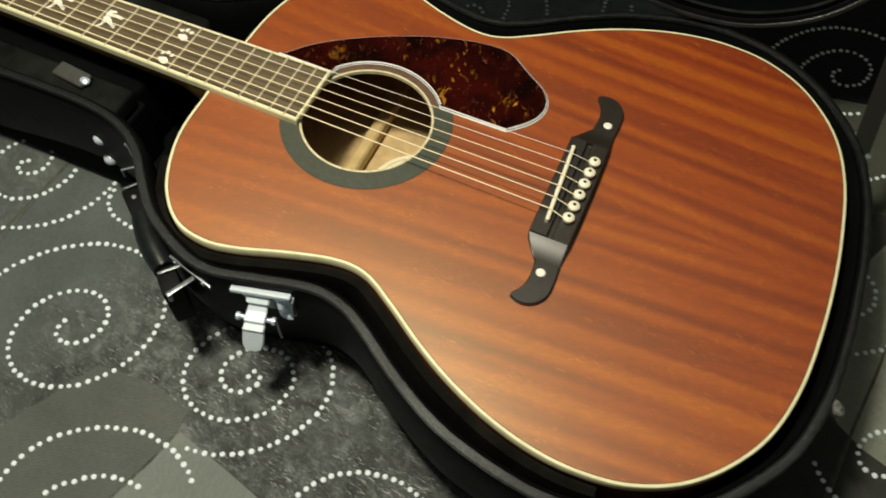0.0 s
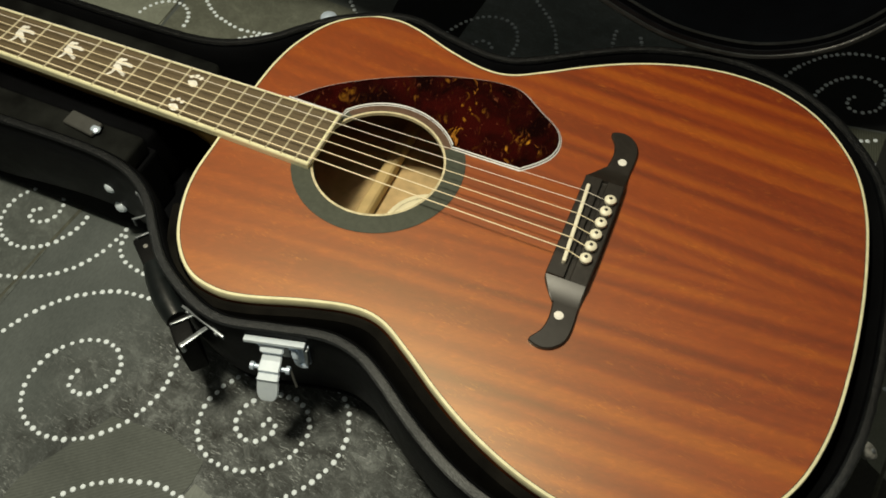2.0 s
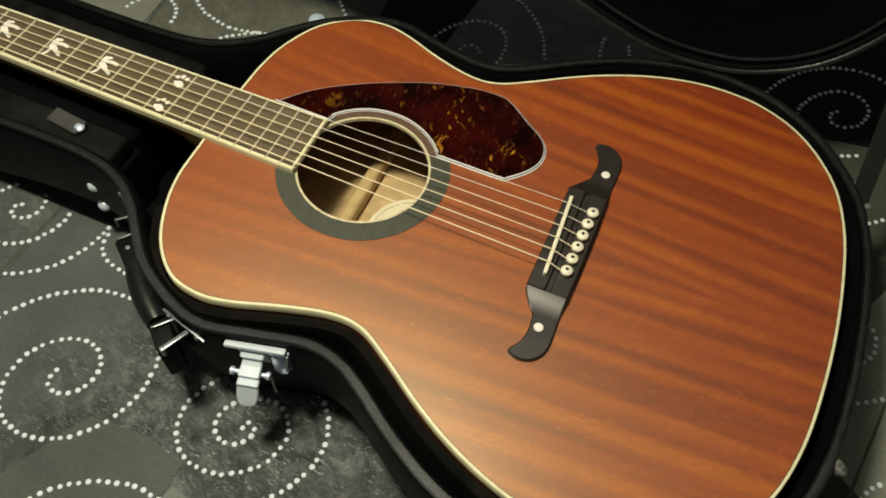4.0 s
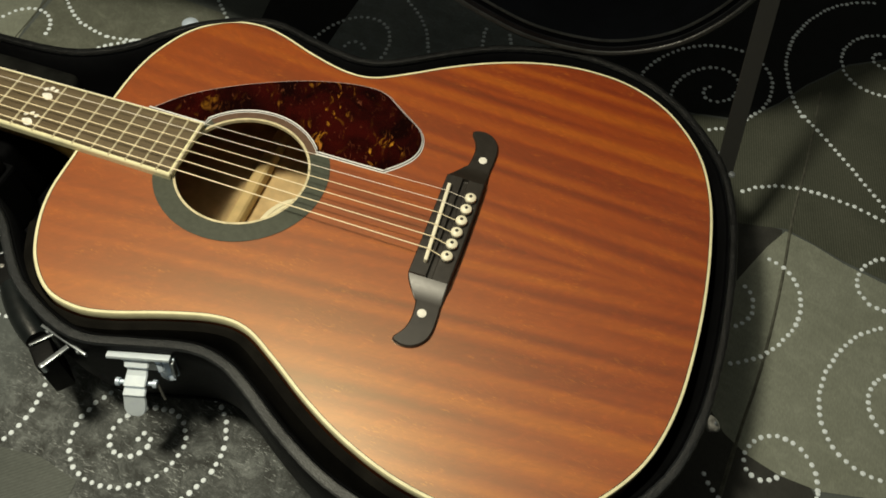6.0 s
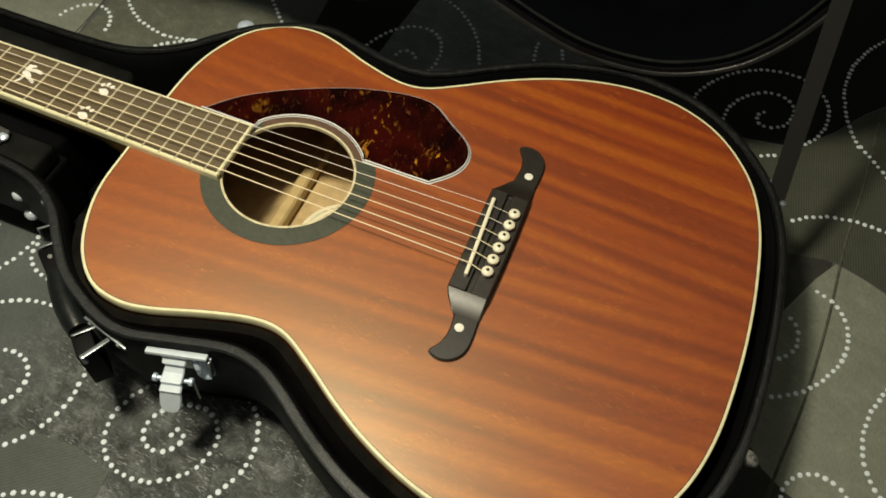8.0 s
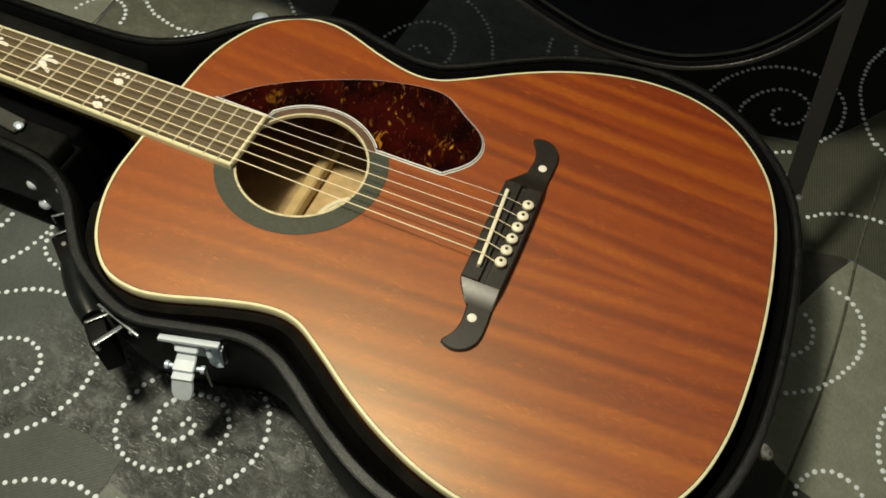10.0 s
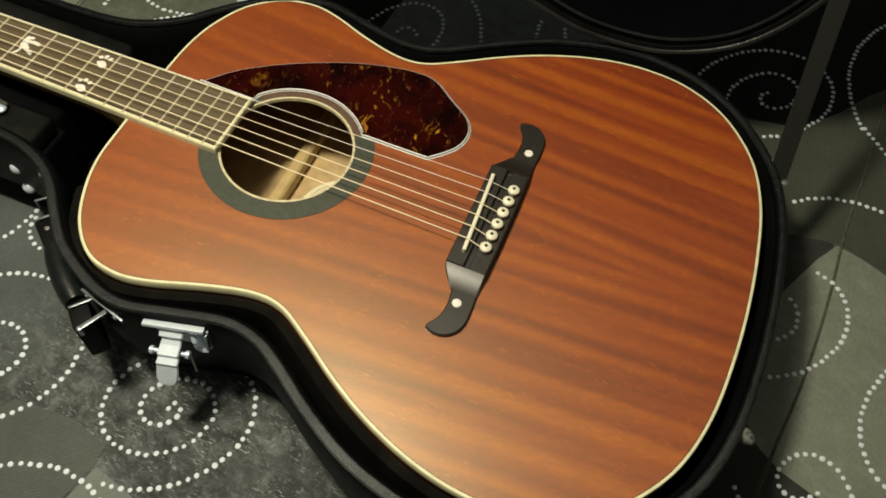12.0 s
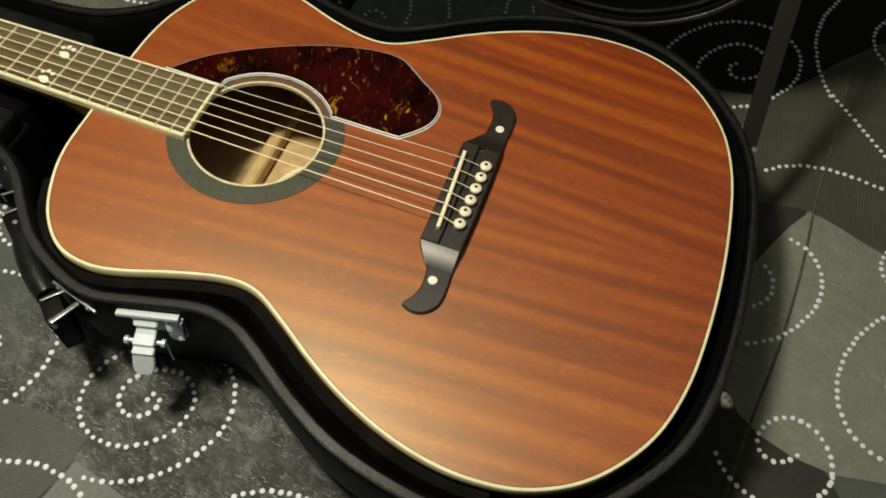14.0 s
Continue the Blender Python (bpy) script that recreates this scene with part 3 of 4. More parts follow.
# gently bent rows of dots: start, a point half-way, end
ROWS_OF_DOTS = [
    ((0.2553, 0.2209), (0.3216, 0.2443), (0.4178, 0.2231)),
    ((0.3082, 0.3453), (0.3547, 0.2951), (0.4179, 0.2183)),
    ((-0.4716, -0.1665), (-0.4048, -0.1382), (-0.3795, -0.0784)),
    ((-0.3755, -0.0854), (-0.3644, -0.1052), (-0.3302, -0.1120)),
    ((-0.5118, 0.2631), (-0.4738, 0.2111), (-0.4216, 0.1906)),
    ((-0.4195, 0.1906), (-0.3895, 0.1975), (-0.3564, 0.2113)),
    ((-0.4196, 0.1729), (-0.4035, 0.1877), (-0.3895, 0.1975)),
    ((-0.3665, 0.3171), (-0.3385, 0.2849), (-0.3015, 0.2487)),
    ((0.2136, 0.2903), (0.2205, 0.2941), (0.2330, 0.3000)),
    ((-0.0458, 0.3512), (-0.0447, 0.3366), (-0.0406, 0.3182)),
    ((-0.0182, 0.3512), (-0.0131, 0.3367), (-0.0061, 0.3221)),
]
STEP = 0.0070


def spiral_dots(cx, cy, r0, grow, bend, p, q, a0, a1):
    pts, n = [], 900
    for i in range(n + 1):
        a = a0 + (a1 - a0) * i / n
        u = a - a0
        r = (r0 + grow * u + bend * u * u / 10) / (1 - p * math.cos(2 * a) - q * math.sin(2 * a))
        pts.append(Vector((cx + r * math.cos(a), cy + r * math.sin(a))))
    run = sum((b - a).length for a, b in zip(pts, pts[1:]))
    return even(pts, max(3, round(run / STEP) + 1), False)


def row_dots(a, m, b):
    a, m, b = Vector(a), Vector(m), Vector(b)
    c = m * 2 - (a + b) / 2
    pts = [a * (1 - t) ** 2 + c * (2 * t * (1 - t)) + b * t * t for t in [i / 60 for i in range(61)]]
    run = sum((w - v).length for v, w in zip(pts, pts[1:]))
    return even(pts, max(2, round(run / STEP) + 1), False)


# ---- the guitar ----
guitar = thing("acoustic_guitar", (0, 0, 0.012), "satin mahogany acoustic guitar with cream binding lying in its case", "guitar")

# half the body's outline: place along the body, half width
HALF = [(-0.2850, 0.0), (-0.2848, 0.034), (-0.2830, 0.066), (-0.2765, 0.095), (-0.262, 0.1255), (-0.239, 0.1475), (-0.213, 0.1540), (-0.188, 0.1495), (-0.153, 0.1360), (-0.120, 0.127), (-0.096, 0.1285), (-0.070, 0.143), (-0.041, 0.162), (-0.010, 0.179), (0.024, 0.1925), (0.056, 0.2), (0.085, 0.2015), (0.115, 0.197), (0.145, 0.183), (0.169, 0.161), (0.1885, 0.131), (0.2005, 0.092), (0.206, 0.047), (0.2078, 0.0)]


def outline(half, shift, slant, n=300, other=None):
    """A closed loop, anticlockwise, from half an outline; slant turns its middle line a little."""
    far = [Vector((x, w)) for x, w in half]
    near = [Vector((x, -w)) for x, w in reversed((other or half)[1:-1])]
    loop = spline(far + near, 8, True)
    loop = [Vector((p.x, p.y + shift + slant * (p.x + 0.25))) for p in reversed(loop)]
    return even(loop, n)


FAR = [(-0.2862, 0.0), (-0.2870, 0.034), (-0.2860, 0.066), (-0.280, 0.096), (-0.265, 0.127), (-0.240, 0.1478)] + HALF[6:]
NEAR = HALF[:3] + [(-0.2755, 0.0940), (-0.2605, 0.1230), (-0.2380, 0.1440), (-0.2125, 0.1502), (-0.188, 0.1467), (-0.153, 0.1353)] + HALF[9:]
BODY = outline(FAR, 0.000, 0.013, 300, NEAR)


def ring_between(loop, d0, d1, z, drop=0.0):
    a, b = inset(loop, d0), inset(loop, d1)
    rings = [at_z(a, z), at_z(b, z)]
    if drop:
        rings.insert(0, at_z(a, z - drop))
    return loft(rings)


def soundboard():
    bm = bmesh.new()
    outer = at_z(inset(BODY, 0.0028), T)
    inner = [Vector((p.x, p.y, T)) for p in arc(HOLE.x, HOLE.y, 0.0515, 0, 2 * math.pi, 72)[:-1]]
    edges = []
    for ring in (outer, inner):
        vs = [bm.verts.new(p) for p in ring]
        edges += [bm.edges.new((vs[i], vs[(i + 1) % len(vs)])) for i in range(len(vs))]
    bmesh.ops.triangle_fill(bm, use_beauty=True, use_dissolve=False, edges=edges)
    for f in bm.faces:
        f.normal_update()
        if f.normal.z < 0:
            f.normal_flip()
    top = bm.faces[:]
    ret = bmesh.ops.extrude_face_region(bm, geom=top)
    for v in [g for g in ret["geom"] if isinstance(g, bmesh.types.BMVert)]:
        v.co.z -= 0.003
    return bm


part("soundboard", soundboard(), WOOD, guitar, "reddish-brown striped mahogany top")
part("body_side", loft([at_z(inset(BODY, 0.006), T - 0.100), at_z(inset(BODY, 0.002), T - 0.100), at_z(BODY, T - 0.096), at_z(BODY, T - 0.0072)]), SIDE, guitar, smooth=True)
part("body_back", loft([at_z(inset(BODY, 0.004), T - 0.0995), at_z(inset(BODY, 0.004), T - 0.0960)], True, True), INSIDE, guitar, "pale bare wood seen through the soundhole")
part("side_lining", loft([at_z(inset(BODY, 0.003), T - 0.096), at_z(inset(BODY, 0.003), T - 0.004)]), LINING_SHADE, guitar)
part("binding", loft([at_z(BODY, T - 0.0072), at_z(BODY, T - 0.0006), at_z(inset(BODY, 0.0006), T + 0.0002), at_z(inset(BODY, 0.0024), T + 0.0002)]), CREAM, guitar, "cream binding", smooth=True)
part("purfling", ring_between(BODY, 0.0024, 0.0029, T + 0.0001), PURFLE, guitar, "dark purfling line")


def flat_ring(r0, r1, z, sides=72, drop=0.0):
    a = [Vector((p.x, p.y, z)) for p in arc(HOLE.x, HOLE.y, r0, 0, 2 * math.pi, sides)[:-1]]
    b = [Vector((p.x, p.y, z)) for p in arc(HOLE.x, HOLE.y, r1, 0, 2 * math.pi, sides)[:-1]]
    rings = [a, b]
    if drop:
        rings.insert(0, [p - Vector((0, 0, drop)) for p in a])
    return loft(rings)


part("rosette", flat_ring(0.0525, 0.0678, T + 0.0005), ROSETTE, guitar, "dark grey rosette ring")
part("soundhole_ring", flat_ring(0.0508, 0.0526, T + 0.0007, drop=0.0030), AGED, guitar, "aged cream ring round the soundhole")
gap = [[Vector((p.x, p.y, T + 0.0008)) for p in arc(HOLE.x, HOLE.y, r, 0.62, 2.44, 40)] for r in (0.0528, 0.0586)]
part("rosette", loft(gap, closed=False), PURFLEWOOD, guitar, "narrow brown inner ring of the rosette")
part("back_brace", box((0.012, 0.26, 0.016), pose(-0.180, 0, T - 0.088), 0.005, 3), BRACE, guitar)
part("back_brace", box((0.014, 0.34, 0.016), pose(-0.02, 0, T - 0.088), 0.004), BRACE, guitar)
part("paper_label", lathe([(0.042, 0.0), (0.042, 0.0008)], Matrix.Translation((-0.122, 0.014, T - 0.0958)), 40), LABELPAPER, guitar, "round cream paper label")
label_rim = [[Vector((-0.122 + r * math.cos(2 * math.pi * k / 48), 0.014 + r * math.sin(2 * math.pi * k / 48), z)) for k in range(48)] for r, z in ((0.0372, T - 0.0949), (0.0372, T - 0.0947), (0.0382, T - 0.0947), (0.0382, T - 0.0949))]
part("label_border", loft(label_rim), AGED, guitar, "thin printed border")

# neck, fretboard, frets
def half_width(x):
    return 0.0215 + (0.0288 - 0.0215) * (x + 0.643) / (0.643 - 0.203)


FB_END = -0.203


def neck_bar():
    rings = []
    for i in range(25):
        x = -0.643 + (0.643 - 0.284) * i / 24
        w = half_width(x) - 0.0006
        deep = 0.018 + 0.004 * i / 24 + (0.045 * max(0, (x + 0.315) / 0.031) ** 1.5)
        rings.append([Vector((x, w * math.cos(a), T - 0.0002 - deep * math.sin(a) ** 0.8)) for a in [math.pi * k / 12 for k in range(13)]])
    return loft(rings, True, True, closed=True)


part("neck", neck_bar(), NECK, guitar, "amber satin neck", smooth=True)
part("headstock", box((0.17, 0.075, 0.015), pose(-0.728, 0, T - 0.016, 0, -8, 0), 0.006), NECK, guitar)
part("nut", box((0.005, 0.043, 0.010), pose(-0.6455, 0, T + 0.005), 0.001), BONE, guitar)


def taper(x0, x1, in0, z0, z1):
    bm = bmesh.new()
    rows = []
    for z in (z0, z1):
        rows.append([Vector((x0, -half_width(x0) + in0, z)), Vector((x1, -half_width(x1) + in0, z)), Vector((x1, half_width(x1) - in0, z)), Vector((x0, half_width(x0) - in0, z))])
    return loft(rows, True, True, bm=bm)


fretboard = part("fretboard", taper(-0.643, FB_END - 0.0016, 0.0020, T + 0.0002, T + 0.0064), ROSEWOOD, guitar, "brown rosewood fretboard")


def side_strip(s):
    bm = bmesh.new()
    rings = []
    for x in (-0.643, FB_END):
        w = half_width(x)
        rings.append([Vector((x, s * w, T + 0.0002)), Vector((x, s * w, T + 0.0050)), Vector((x, s * (w - 0.0004), T + 0.0059)), Vector((x, s * (w - 0.0010), T + 0.0065)), Vector((x, s * (w - 0.0026), T + 0.0066)), Vector((x, s * (w - 0.0026), T + 0.0002))])
    return loft(rings, True, True, bm=bm)


part("fretboard_binding", side_strip(1), CREAM, fretboard, "cream binding")
part("fretboard_binding", side_strip(-1), CREAM, fretboard, "cream binding")
part("fretboard_binding", box((0.0020, 2 * half_width(FB_END) - 0.0053, 0.0064), pose(FB_END - 0.0010, 0, T + 0.0034), 0.0003), CREAM, fretboard, "cream binding")
for n in range(1, 21):
    x = fret_x(n)
    w = half_width(x) - 0.0012
    prof = [Vector((x - 0.0009, 0, T + 0.0063)), Vector((x - 0.0006, 0, T + 0.0070)), Vector((x, 0, T + 0.0073)), Vector((x + 0.0006, 0, T + 0.0070)), Vector((x + 0.0009, 0, T + 0.0063))]
    rings = [[p + Vector((0, s * w, 0)) for p in prof] for s in (-1, 1)]
    part("fret", loft(rings, True, True), FRETWIRE, fretboard, smooth=True)


def splash(x, y, size, turn, spikes, depth):
    """A flat pearl inlay with pointed lobes."""
    loop = []
    for i in range(60):
        a = 2 * math.pi * i / 60
        r = 0.44 + 0.12 * math.cos(a)
        for sa, sl, sw in spikes:
            d = (a - sa + math.pi) % (2 * math.pi) - math.pi
            r += sl * math.exp(-((d / sw) ** 2))
        loop.append(Vector((x + size * r * math.cos(a + turn), y + size * r * math.sin(a + turn))))
    return loft([at_z(loop, T + 0.0060), at_z(loop, T + 0.0060 + depth)], True, True)


# a pearl bird in flight, cut from a few feathers: points in millimetres from its middle, half width at root and tip
FEATHERS = [
    ([(-5.0, 0.7), (-1.3, -0.6), (3.6, -4.2)], 2.8, 2.2),
    ([(-3.7, 1.3), (-3.9, 7.8), (-3.0, 9.0)], 2.1, 1.0),
    ([(-3.2, 4.5), (-1.7, 8.0), (1.7, 8.8)], 1.6, 1.2),
    ([(-2.8, 3.2), (4.0, 4.7), (10.7, 3.9)], 1.8, 1.6),
    ([(-0.1, -2.2), (6.4, -5.9), (10.1, -7.9)], 1.8, 1.1),
    ([(-1.8, -1.5), (-2.1, -8.1), (-4.8, -12.2)], 1.7, 0.7),
    ([(4.8, -5.1), (9.8, -5.9)], 1.0, 0.6),
]


def bird(x, y):
    bm = bmesh.new()
    root_vert = bm.verts.new((x - 0.0002, y + 0.0002, T + 0.0058))
    for k, (feather, root, tip) in enumerate(FEATHERS):
        line = even(spline([Vector((x + a * 0.001, y + b * 0.001)) for a, b in feather], 6), 9, False)
        left, right = [], []
        for i, p in enumerate(line):
            t = (line[min(8, i + 1)] - line[max(0, i - 1)]).normalized()
            w = 0.001 * (root + (tip - root) * i / 8) * (0.55 if i in (0, 8) else 1.0)
            left.append(p + Vector((-t.y, t.x)) * w)
            right.append(p - Vector((-t.y, t.x)) * w)
        loop = right + left[::-1]
        first = len(bm.verts)
        loft([at_z(loop, T + 0.0060), at_z(loop, T + 0.00665 + 0.00002 * k)], True, True, bm=bm)
        bm.verts.ensure_lookup_table()
        # the feathers share one root, let into the wood
        bm.faces.new((root_vert, bm.verts[first], bm.verts[first + 17]))
    return bm


for x in (-0.5580, -0.4977, -0.4470, -0.3971):
    part("inlay", bird(x, 0.0024), PEARL, fretboard, "white pearl bird inlay")
for y in (0.0100, -0.0185):
    part("inlay", splash(-0.3312, y, 0.0080, -0.25, [(0.0, 0.16, 0.5), (3.1, 0.20, 0.5), (4.7, -0.10, 0.5)], 0.0007), PEARL, fretboard, "white pearl paw-like inlay")
    for dx, dy in ((-0.0052, 0.0072), (-0.0006, 0.0098), (0.0046, 0.0082)):
        part("inlay", splash(-0.3312 + dx * 0.85, y + dy * 0.85, 0.0036, 0.3, [(0.5, 0.2, 0.6)], 0.0007), PEARL, fretboard)

# pickguard
PG = [(-0.254, 0.0305), (-0.236, 0.052), (-0.216, 0.0685), (-0.187, 0.0865), (-0.154, 0.1025), (-0.131, 0.1105), (-0.107, 0.116), (-0.088, 0.117), (-0.076, 0.1135), (-0.066, 0.1065), (-0.056, 0.099), (-0.047, 0.093), (-0.0385, 0.086), (-0.033, 0.077), (-0.0315, 0.066), (-0.0345, 0.055), (-0.042, 0.0445), (-0.053, 0.0338)]
pg_loop = spline([Vector(p) for p in PG], 5) + [Vector((-0.072, 0.0335)), Vector((-0.092, 0.0335)), Vector((-0.1095, 0.0335))] + arc(HOLE.x, HOLE.y, 0.0583, 0.615, 2.45, 26) + [Vector((-0.204, 0.0302)), Vector((-0.228, 0.0302))]
pg_loop = list(reversed(pg_loop))
pickguard = part("pickguard", plate(inset(pg_loop, 0.0022), T + 0.0004, T + 0.0021), TORTOISE, guitar, "dark red tortoiseshell pickguard with gold flecks")
for nm, d0, d1, mat, lb in (("edge_ply", 0.0, 0.0008, WHITELINE, "white ply"), ("edge_ply", 0.0008, 0.0014, BLACKLINE, "black ply"), ("edge_ply", 0.0014, 0.0022, WHITELINE, "white ply")):
    part(nm, loft([at_z(inset(pg_loop, d0), T + 0.0004 + d0 * 0.77), at_z(inset(pg_loop, d1), T + 0.0004 + d1 * 0.77)]), mat, pickguard, lb)

# bridge
BY = -0.002
BR_HALF = [(-0.0045, 0.0), (-0.0045, 0.030), (-0.0040, 0.046), (-0.0010, 0.0525), (0.0045, 0.0575), (0.0078, 0.066), (0.0090, 0.079), (0.0070, 0.090), (0.0015, 0.0995), (0.0060, 0.1030), (0.0130, 0.1035), (0.0200, 0.1000), (0.0255, 0.092), (0.0270, 0.080), (0.0262, 0.062), (0.0265, 0.046), (0.0280, 0.024), (0.0282, 0.0)]
far = [Vector((x, w + BY)) for x, w in BR_HALF]
near = [Vector((x, -w * (1.0 if w < 0.06 else 1 - 0.020 * (w - 0.06) / 0.04) + BY)) for x, w in reversed(BR_HALF[1:-1])]
br_loop = even(list(reversed(spline(far + near, 6, True))), 150)
bridge = part("bridge", loft([at_z(br_loop, T + 0.0002), at_z(br_loop, T + 0.0022), at_z(inset(br_loop, 0.0009), T + 0.0031)], True, True), EBONY, guitar, "black wooden bridge with flared wings", smooth=True)


def bridge_block():
    """The raised middle, with a ramp down to each wing and a step behind the saddle."""
    bm = bmesh.new()
    hollow = [(0.0474 + 0.0170 * i / 23, 1 - i / 23) for i in range(24)]
    stations = [(-y, u) for y, u in reversed(hollow)] + [(-0.0470, 1.0), (-0.020, 1.0), (0.020, 1.0), (0.0470, 1.0)] + hollow
    rings = []
    for y, u in stations:
        flat = abs(y) < 0.0472
        h = 0.0086 if flat else 0.0031 + 0.0042 * u ** 2
        e = 0.0275 - 0.0012 * abs(y) / 0.05
        fx = -0.0040 + 0.0110 * (1 - u) ** 1.2
        step = 0.0010 if flat else 0.0
        groove = 0.0038 if flat else 0.0
        rings.append([Vector((x, y + BY, T + z)) for x, z in ((fx, 0.001), (fx, h - 0.0006 * u), (fx + 0.0006, h), (0.0088, h), (0.0092, h - groove), (0.0130, h - groove), (0.0138, h - step), (e - 0.0010, h - step), (e, h - step - 0.0006 * u), (e, 0.001))])
    return loft(rings, True, True, bm=bm)


part("bridge_block", bridge_block(), EBONY, bridge)
sad = [Vector((0.0010, 0.035 + BY + 0.001, T + 0.0100)), Vector((0.0052, -0.0365 + BY, T + 0.0100))]
part("saddle", box((0.0029, 0.0725, 0.0062), Matrix.Translation((sad[0] + sad[1]) / 2) @ pose(0, 0, 0, 0, 0, math.degrees(math.atan2(sad[1].x - sad[0].x, 0.0716))), 0.0010, 3), BONE, bridge, "white bone saddle", smooth=True)
PINS = [Vector((0.0200 - 0.0003 * i, 0.0268 - 0.0112 * i)) for i in range(6)]
for p in PINS:
    pin = part("bridge_pin", lathe([(0.0030, 0.0056), (0.0036, 0.0078), (0.0045, 0.0100), (0.0043, 0.0116), (0.0030, 0.0128), (0.0012, 0.0131)], Matrix.Translation((p.x, p.y, T))), BONE, bridge, "cream bridge pin", smooth=True)
    part("pin_dot", lathe([(0.0013, 0.0128), (0.0013, 0.01325), (0.0006, 0.0134)], Matrix.Translation((p.x, p.y, T)), 10), BLACKLINE, pin, "black dot")
for x, y in ((0.0178, 0.0715), (0.0152, -0.0757)):
    part("bridge_dot", lathe([(0.0034, 0.0025), (0.0034, 0.0033), (0.0030, 0.0036)], Matrix.Translation((x, y, T))), PEARL, bridge, "white pearl dot")

# strings
for i, p in enumerate(PINS):
    ys = 0.0265 - 0.0110 * i + BY + 0.001
    xs = 0.0012 + 0.0042 * (i + 0.5) / 6
    yn = 0.0176 - 0.00704 * i
    r = 0.00023 + 0.00005 * i
    path = [Vector((p.x - 0.0040, p.y, T + 0.0086)), Vector((p.x - 0.0062, p.y * 0.9 + ys * 0.1, T + 0.0097)), Vector((xs + 0.001, ys, T + 0.0131)), Vector((xs - 0.001, ys, T + 0.0136 + r)), Vector((-0.10, ys + (yn - ys) * 0.155, T + 0.0126 + r)), Vector((-0.6455, yn, T + 0.0105 + r))]
    part("string", tube(path, r, 6), STRINGP if i < 2 else STRING, guitar, "plain steel string" if i < 2 else "wound bronze string", smooth=True)

# ---- the case ----
case = thing("guitar_case", (0, 0, 0.001), "open black vinyl hard case with plush lining holding the guitar", "guitar case")
RIM_HALF = [(-0.97, 0.0), (-0.965, 0.05), (-0.93, 0.085), (-0.86, 0.092), (-0.76, 0.086), (-0.64, 0.077), (-0.50, 0.073), (-0.40, 0.0715), (-0.355, 0.074), (-0.328, 0.083), (-0.305, 0.099), (-0.286, 0.120), (-0.262, 0.143), (-0.226, 0.1625), (-0.196, 0.1675), (-0.162, 0.1585), (-0.125, 0.1505), (-0.100, 0.152), (-0.078, 0.163), (-0.043, 0.186), (-0.004, 0.207), (0.04, 0.2195), (0.078, 0.2225), (0.12, 0.2145), (0.15, 0.199), (0.178, 0.174), (0.205, 0.136), (0.2195, 0.090), (0.225, 0.042), (0.2262, 0.0)]
SHOULDER = [(-0.326, 0.082), (-0.3025, 0.0975), (-0.2835, 0.118), (-0.260, 0.1405), (-0.2255, 0.159), (-0.196, 0.1655)]
NEAR_HALF = RIM_HALF[:9] + SHOULDER + RIM_HALF[15:17] + [(-0.100, 0.154), (-0.078, 0.1655), (-0.043, 0.1885), (-0.004, 0.208)] + RIM_HALF[21:]
RIM = outline(RIM_HALF, -0.005, 0.020, 420, NEAR_HALF)
RZ = 0.112
shell = part("shell", loft([at_z(inset(RIM, 0.017), 0.001), at_z(inset(RIM, 0.0125), 0.0025), at_z(inset(RIM, 0.0090), 0.009), at_z(inset(RIM, 0.0040), 0.024), at_z(inset(RIM, 0.0000), 0.044), at_z(inset(RIM, -0.0025), 0.066), at_z(inset(RIM, -0.0020), RZ - 0.014), at_z(RIM, RZ - 0.002), at_z(inset(RIM, 0.002), RZ + 0.001), at_z(inset(RIM, 0.0055), RZ + 0.001), at_z(inset(RIM, 0.0055), 0.060)], True, False), VINYL, case, "black grained vinyl shell", smooth=True)
rim_line = even(at_z(inset(RIM, 0.0022), RZ + 0.0015), 1500)
crinkle = [0.0036 * (1 + (0.06 + 0.08 * min(1, max(0, (p.x + p.y + 0.1) / 0.15))) * noise.noise(p * 330)) for p in rim_line]
part("rim_piping", tube(rim_line, crinkle, 8, 0.75, True), RIMPIPE, case, "grained grey piping", smooth=True)
part("bottom_piping", tube(at_z(inset(RIM, 0.0098), 0.006), 0.0022, 6, 1.0, True), VINYL, case, smooth=True)
part("plush_lining", loft([at_z(inset(RIM, 0.0056), RZ - 0.001), at_z(inset(RIM, 0.0075), RZ + 0.0005), at_z(inset(RIM, 0.0095), RZ - 0.003), at_z(inset(RIM, 0.0105), RZ - 0.018), at_z(inset(RIM, 0.0112), 0.030), at_z(inset(RIM, 0.0150), 0.012)], False, True), PLUSH, case, "black plush lining", smooth=True)

def padding():
    """The soft collar that holds the near side of the body, from the shoulder to the lower bout."""
    n = len(BODY)
    keep = [i for i in range(n) if -0.277 < BODY[i].x < 0.10 and BODY[i].y < 0]
    first = next(i for i in keep if (i - 1) % n not in set(keep))
    run = [(first + i) % n for i in range(len(keep))]
    rings = []
    for d, z in ((-0.0012, 0.020), (-0.0012, T - 0.010), (-0.0020, T - 0.0062), (-0.0048, T - 0.0045), (-0.0085, T - 0.0070), (-0.0105, T - 0.020), (-0.0110, 0.020)):
        lp = inset(BODY, d)
        rings.append([Vector((lp[i].x, lp[i].y, z)) for i in run])
    return loft(rings, closed=False)


part("plush_collar", padding(), PLUSHWARM, case, "black plush collar", smooth=True)
far_side = [p for p in BODY if p.y > 0 and -0.277 < p.x < 0.10]
far_side.sort(key=lambda p: p.x)


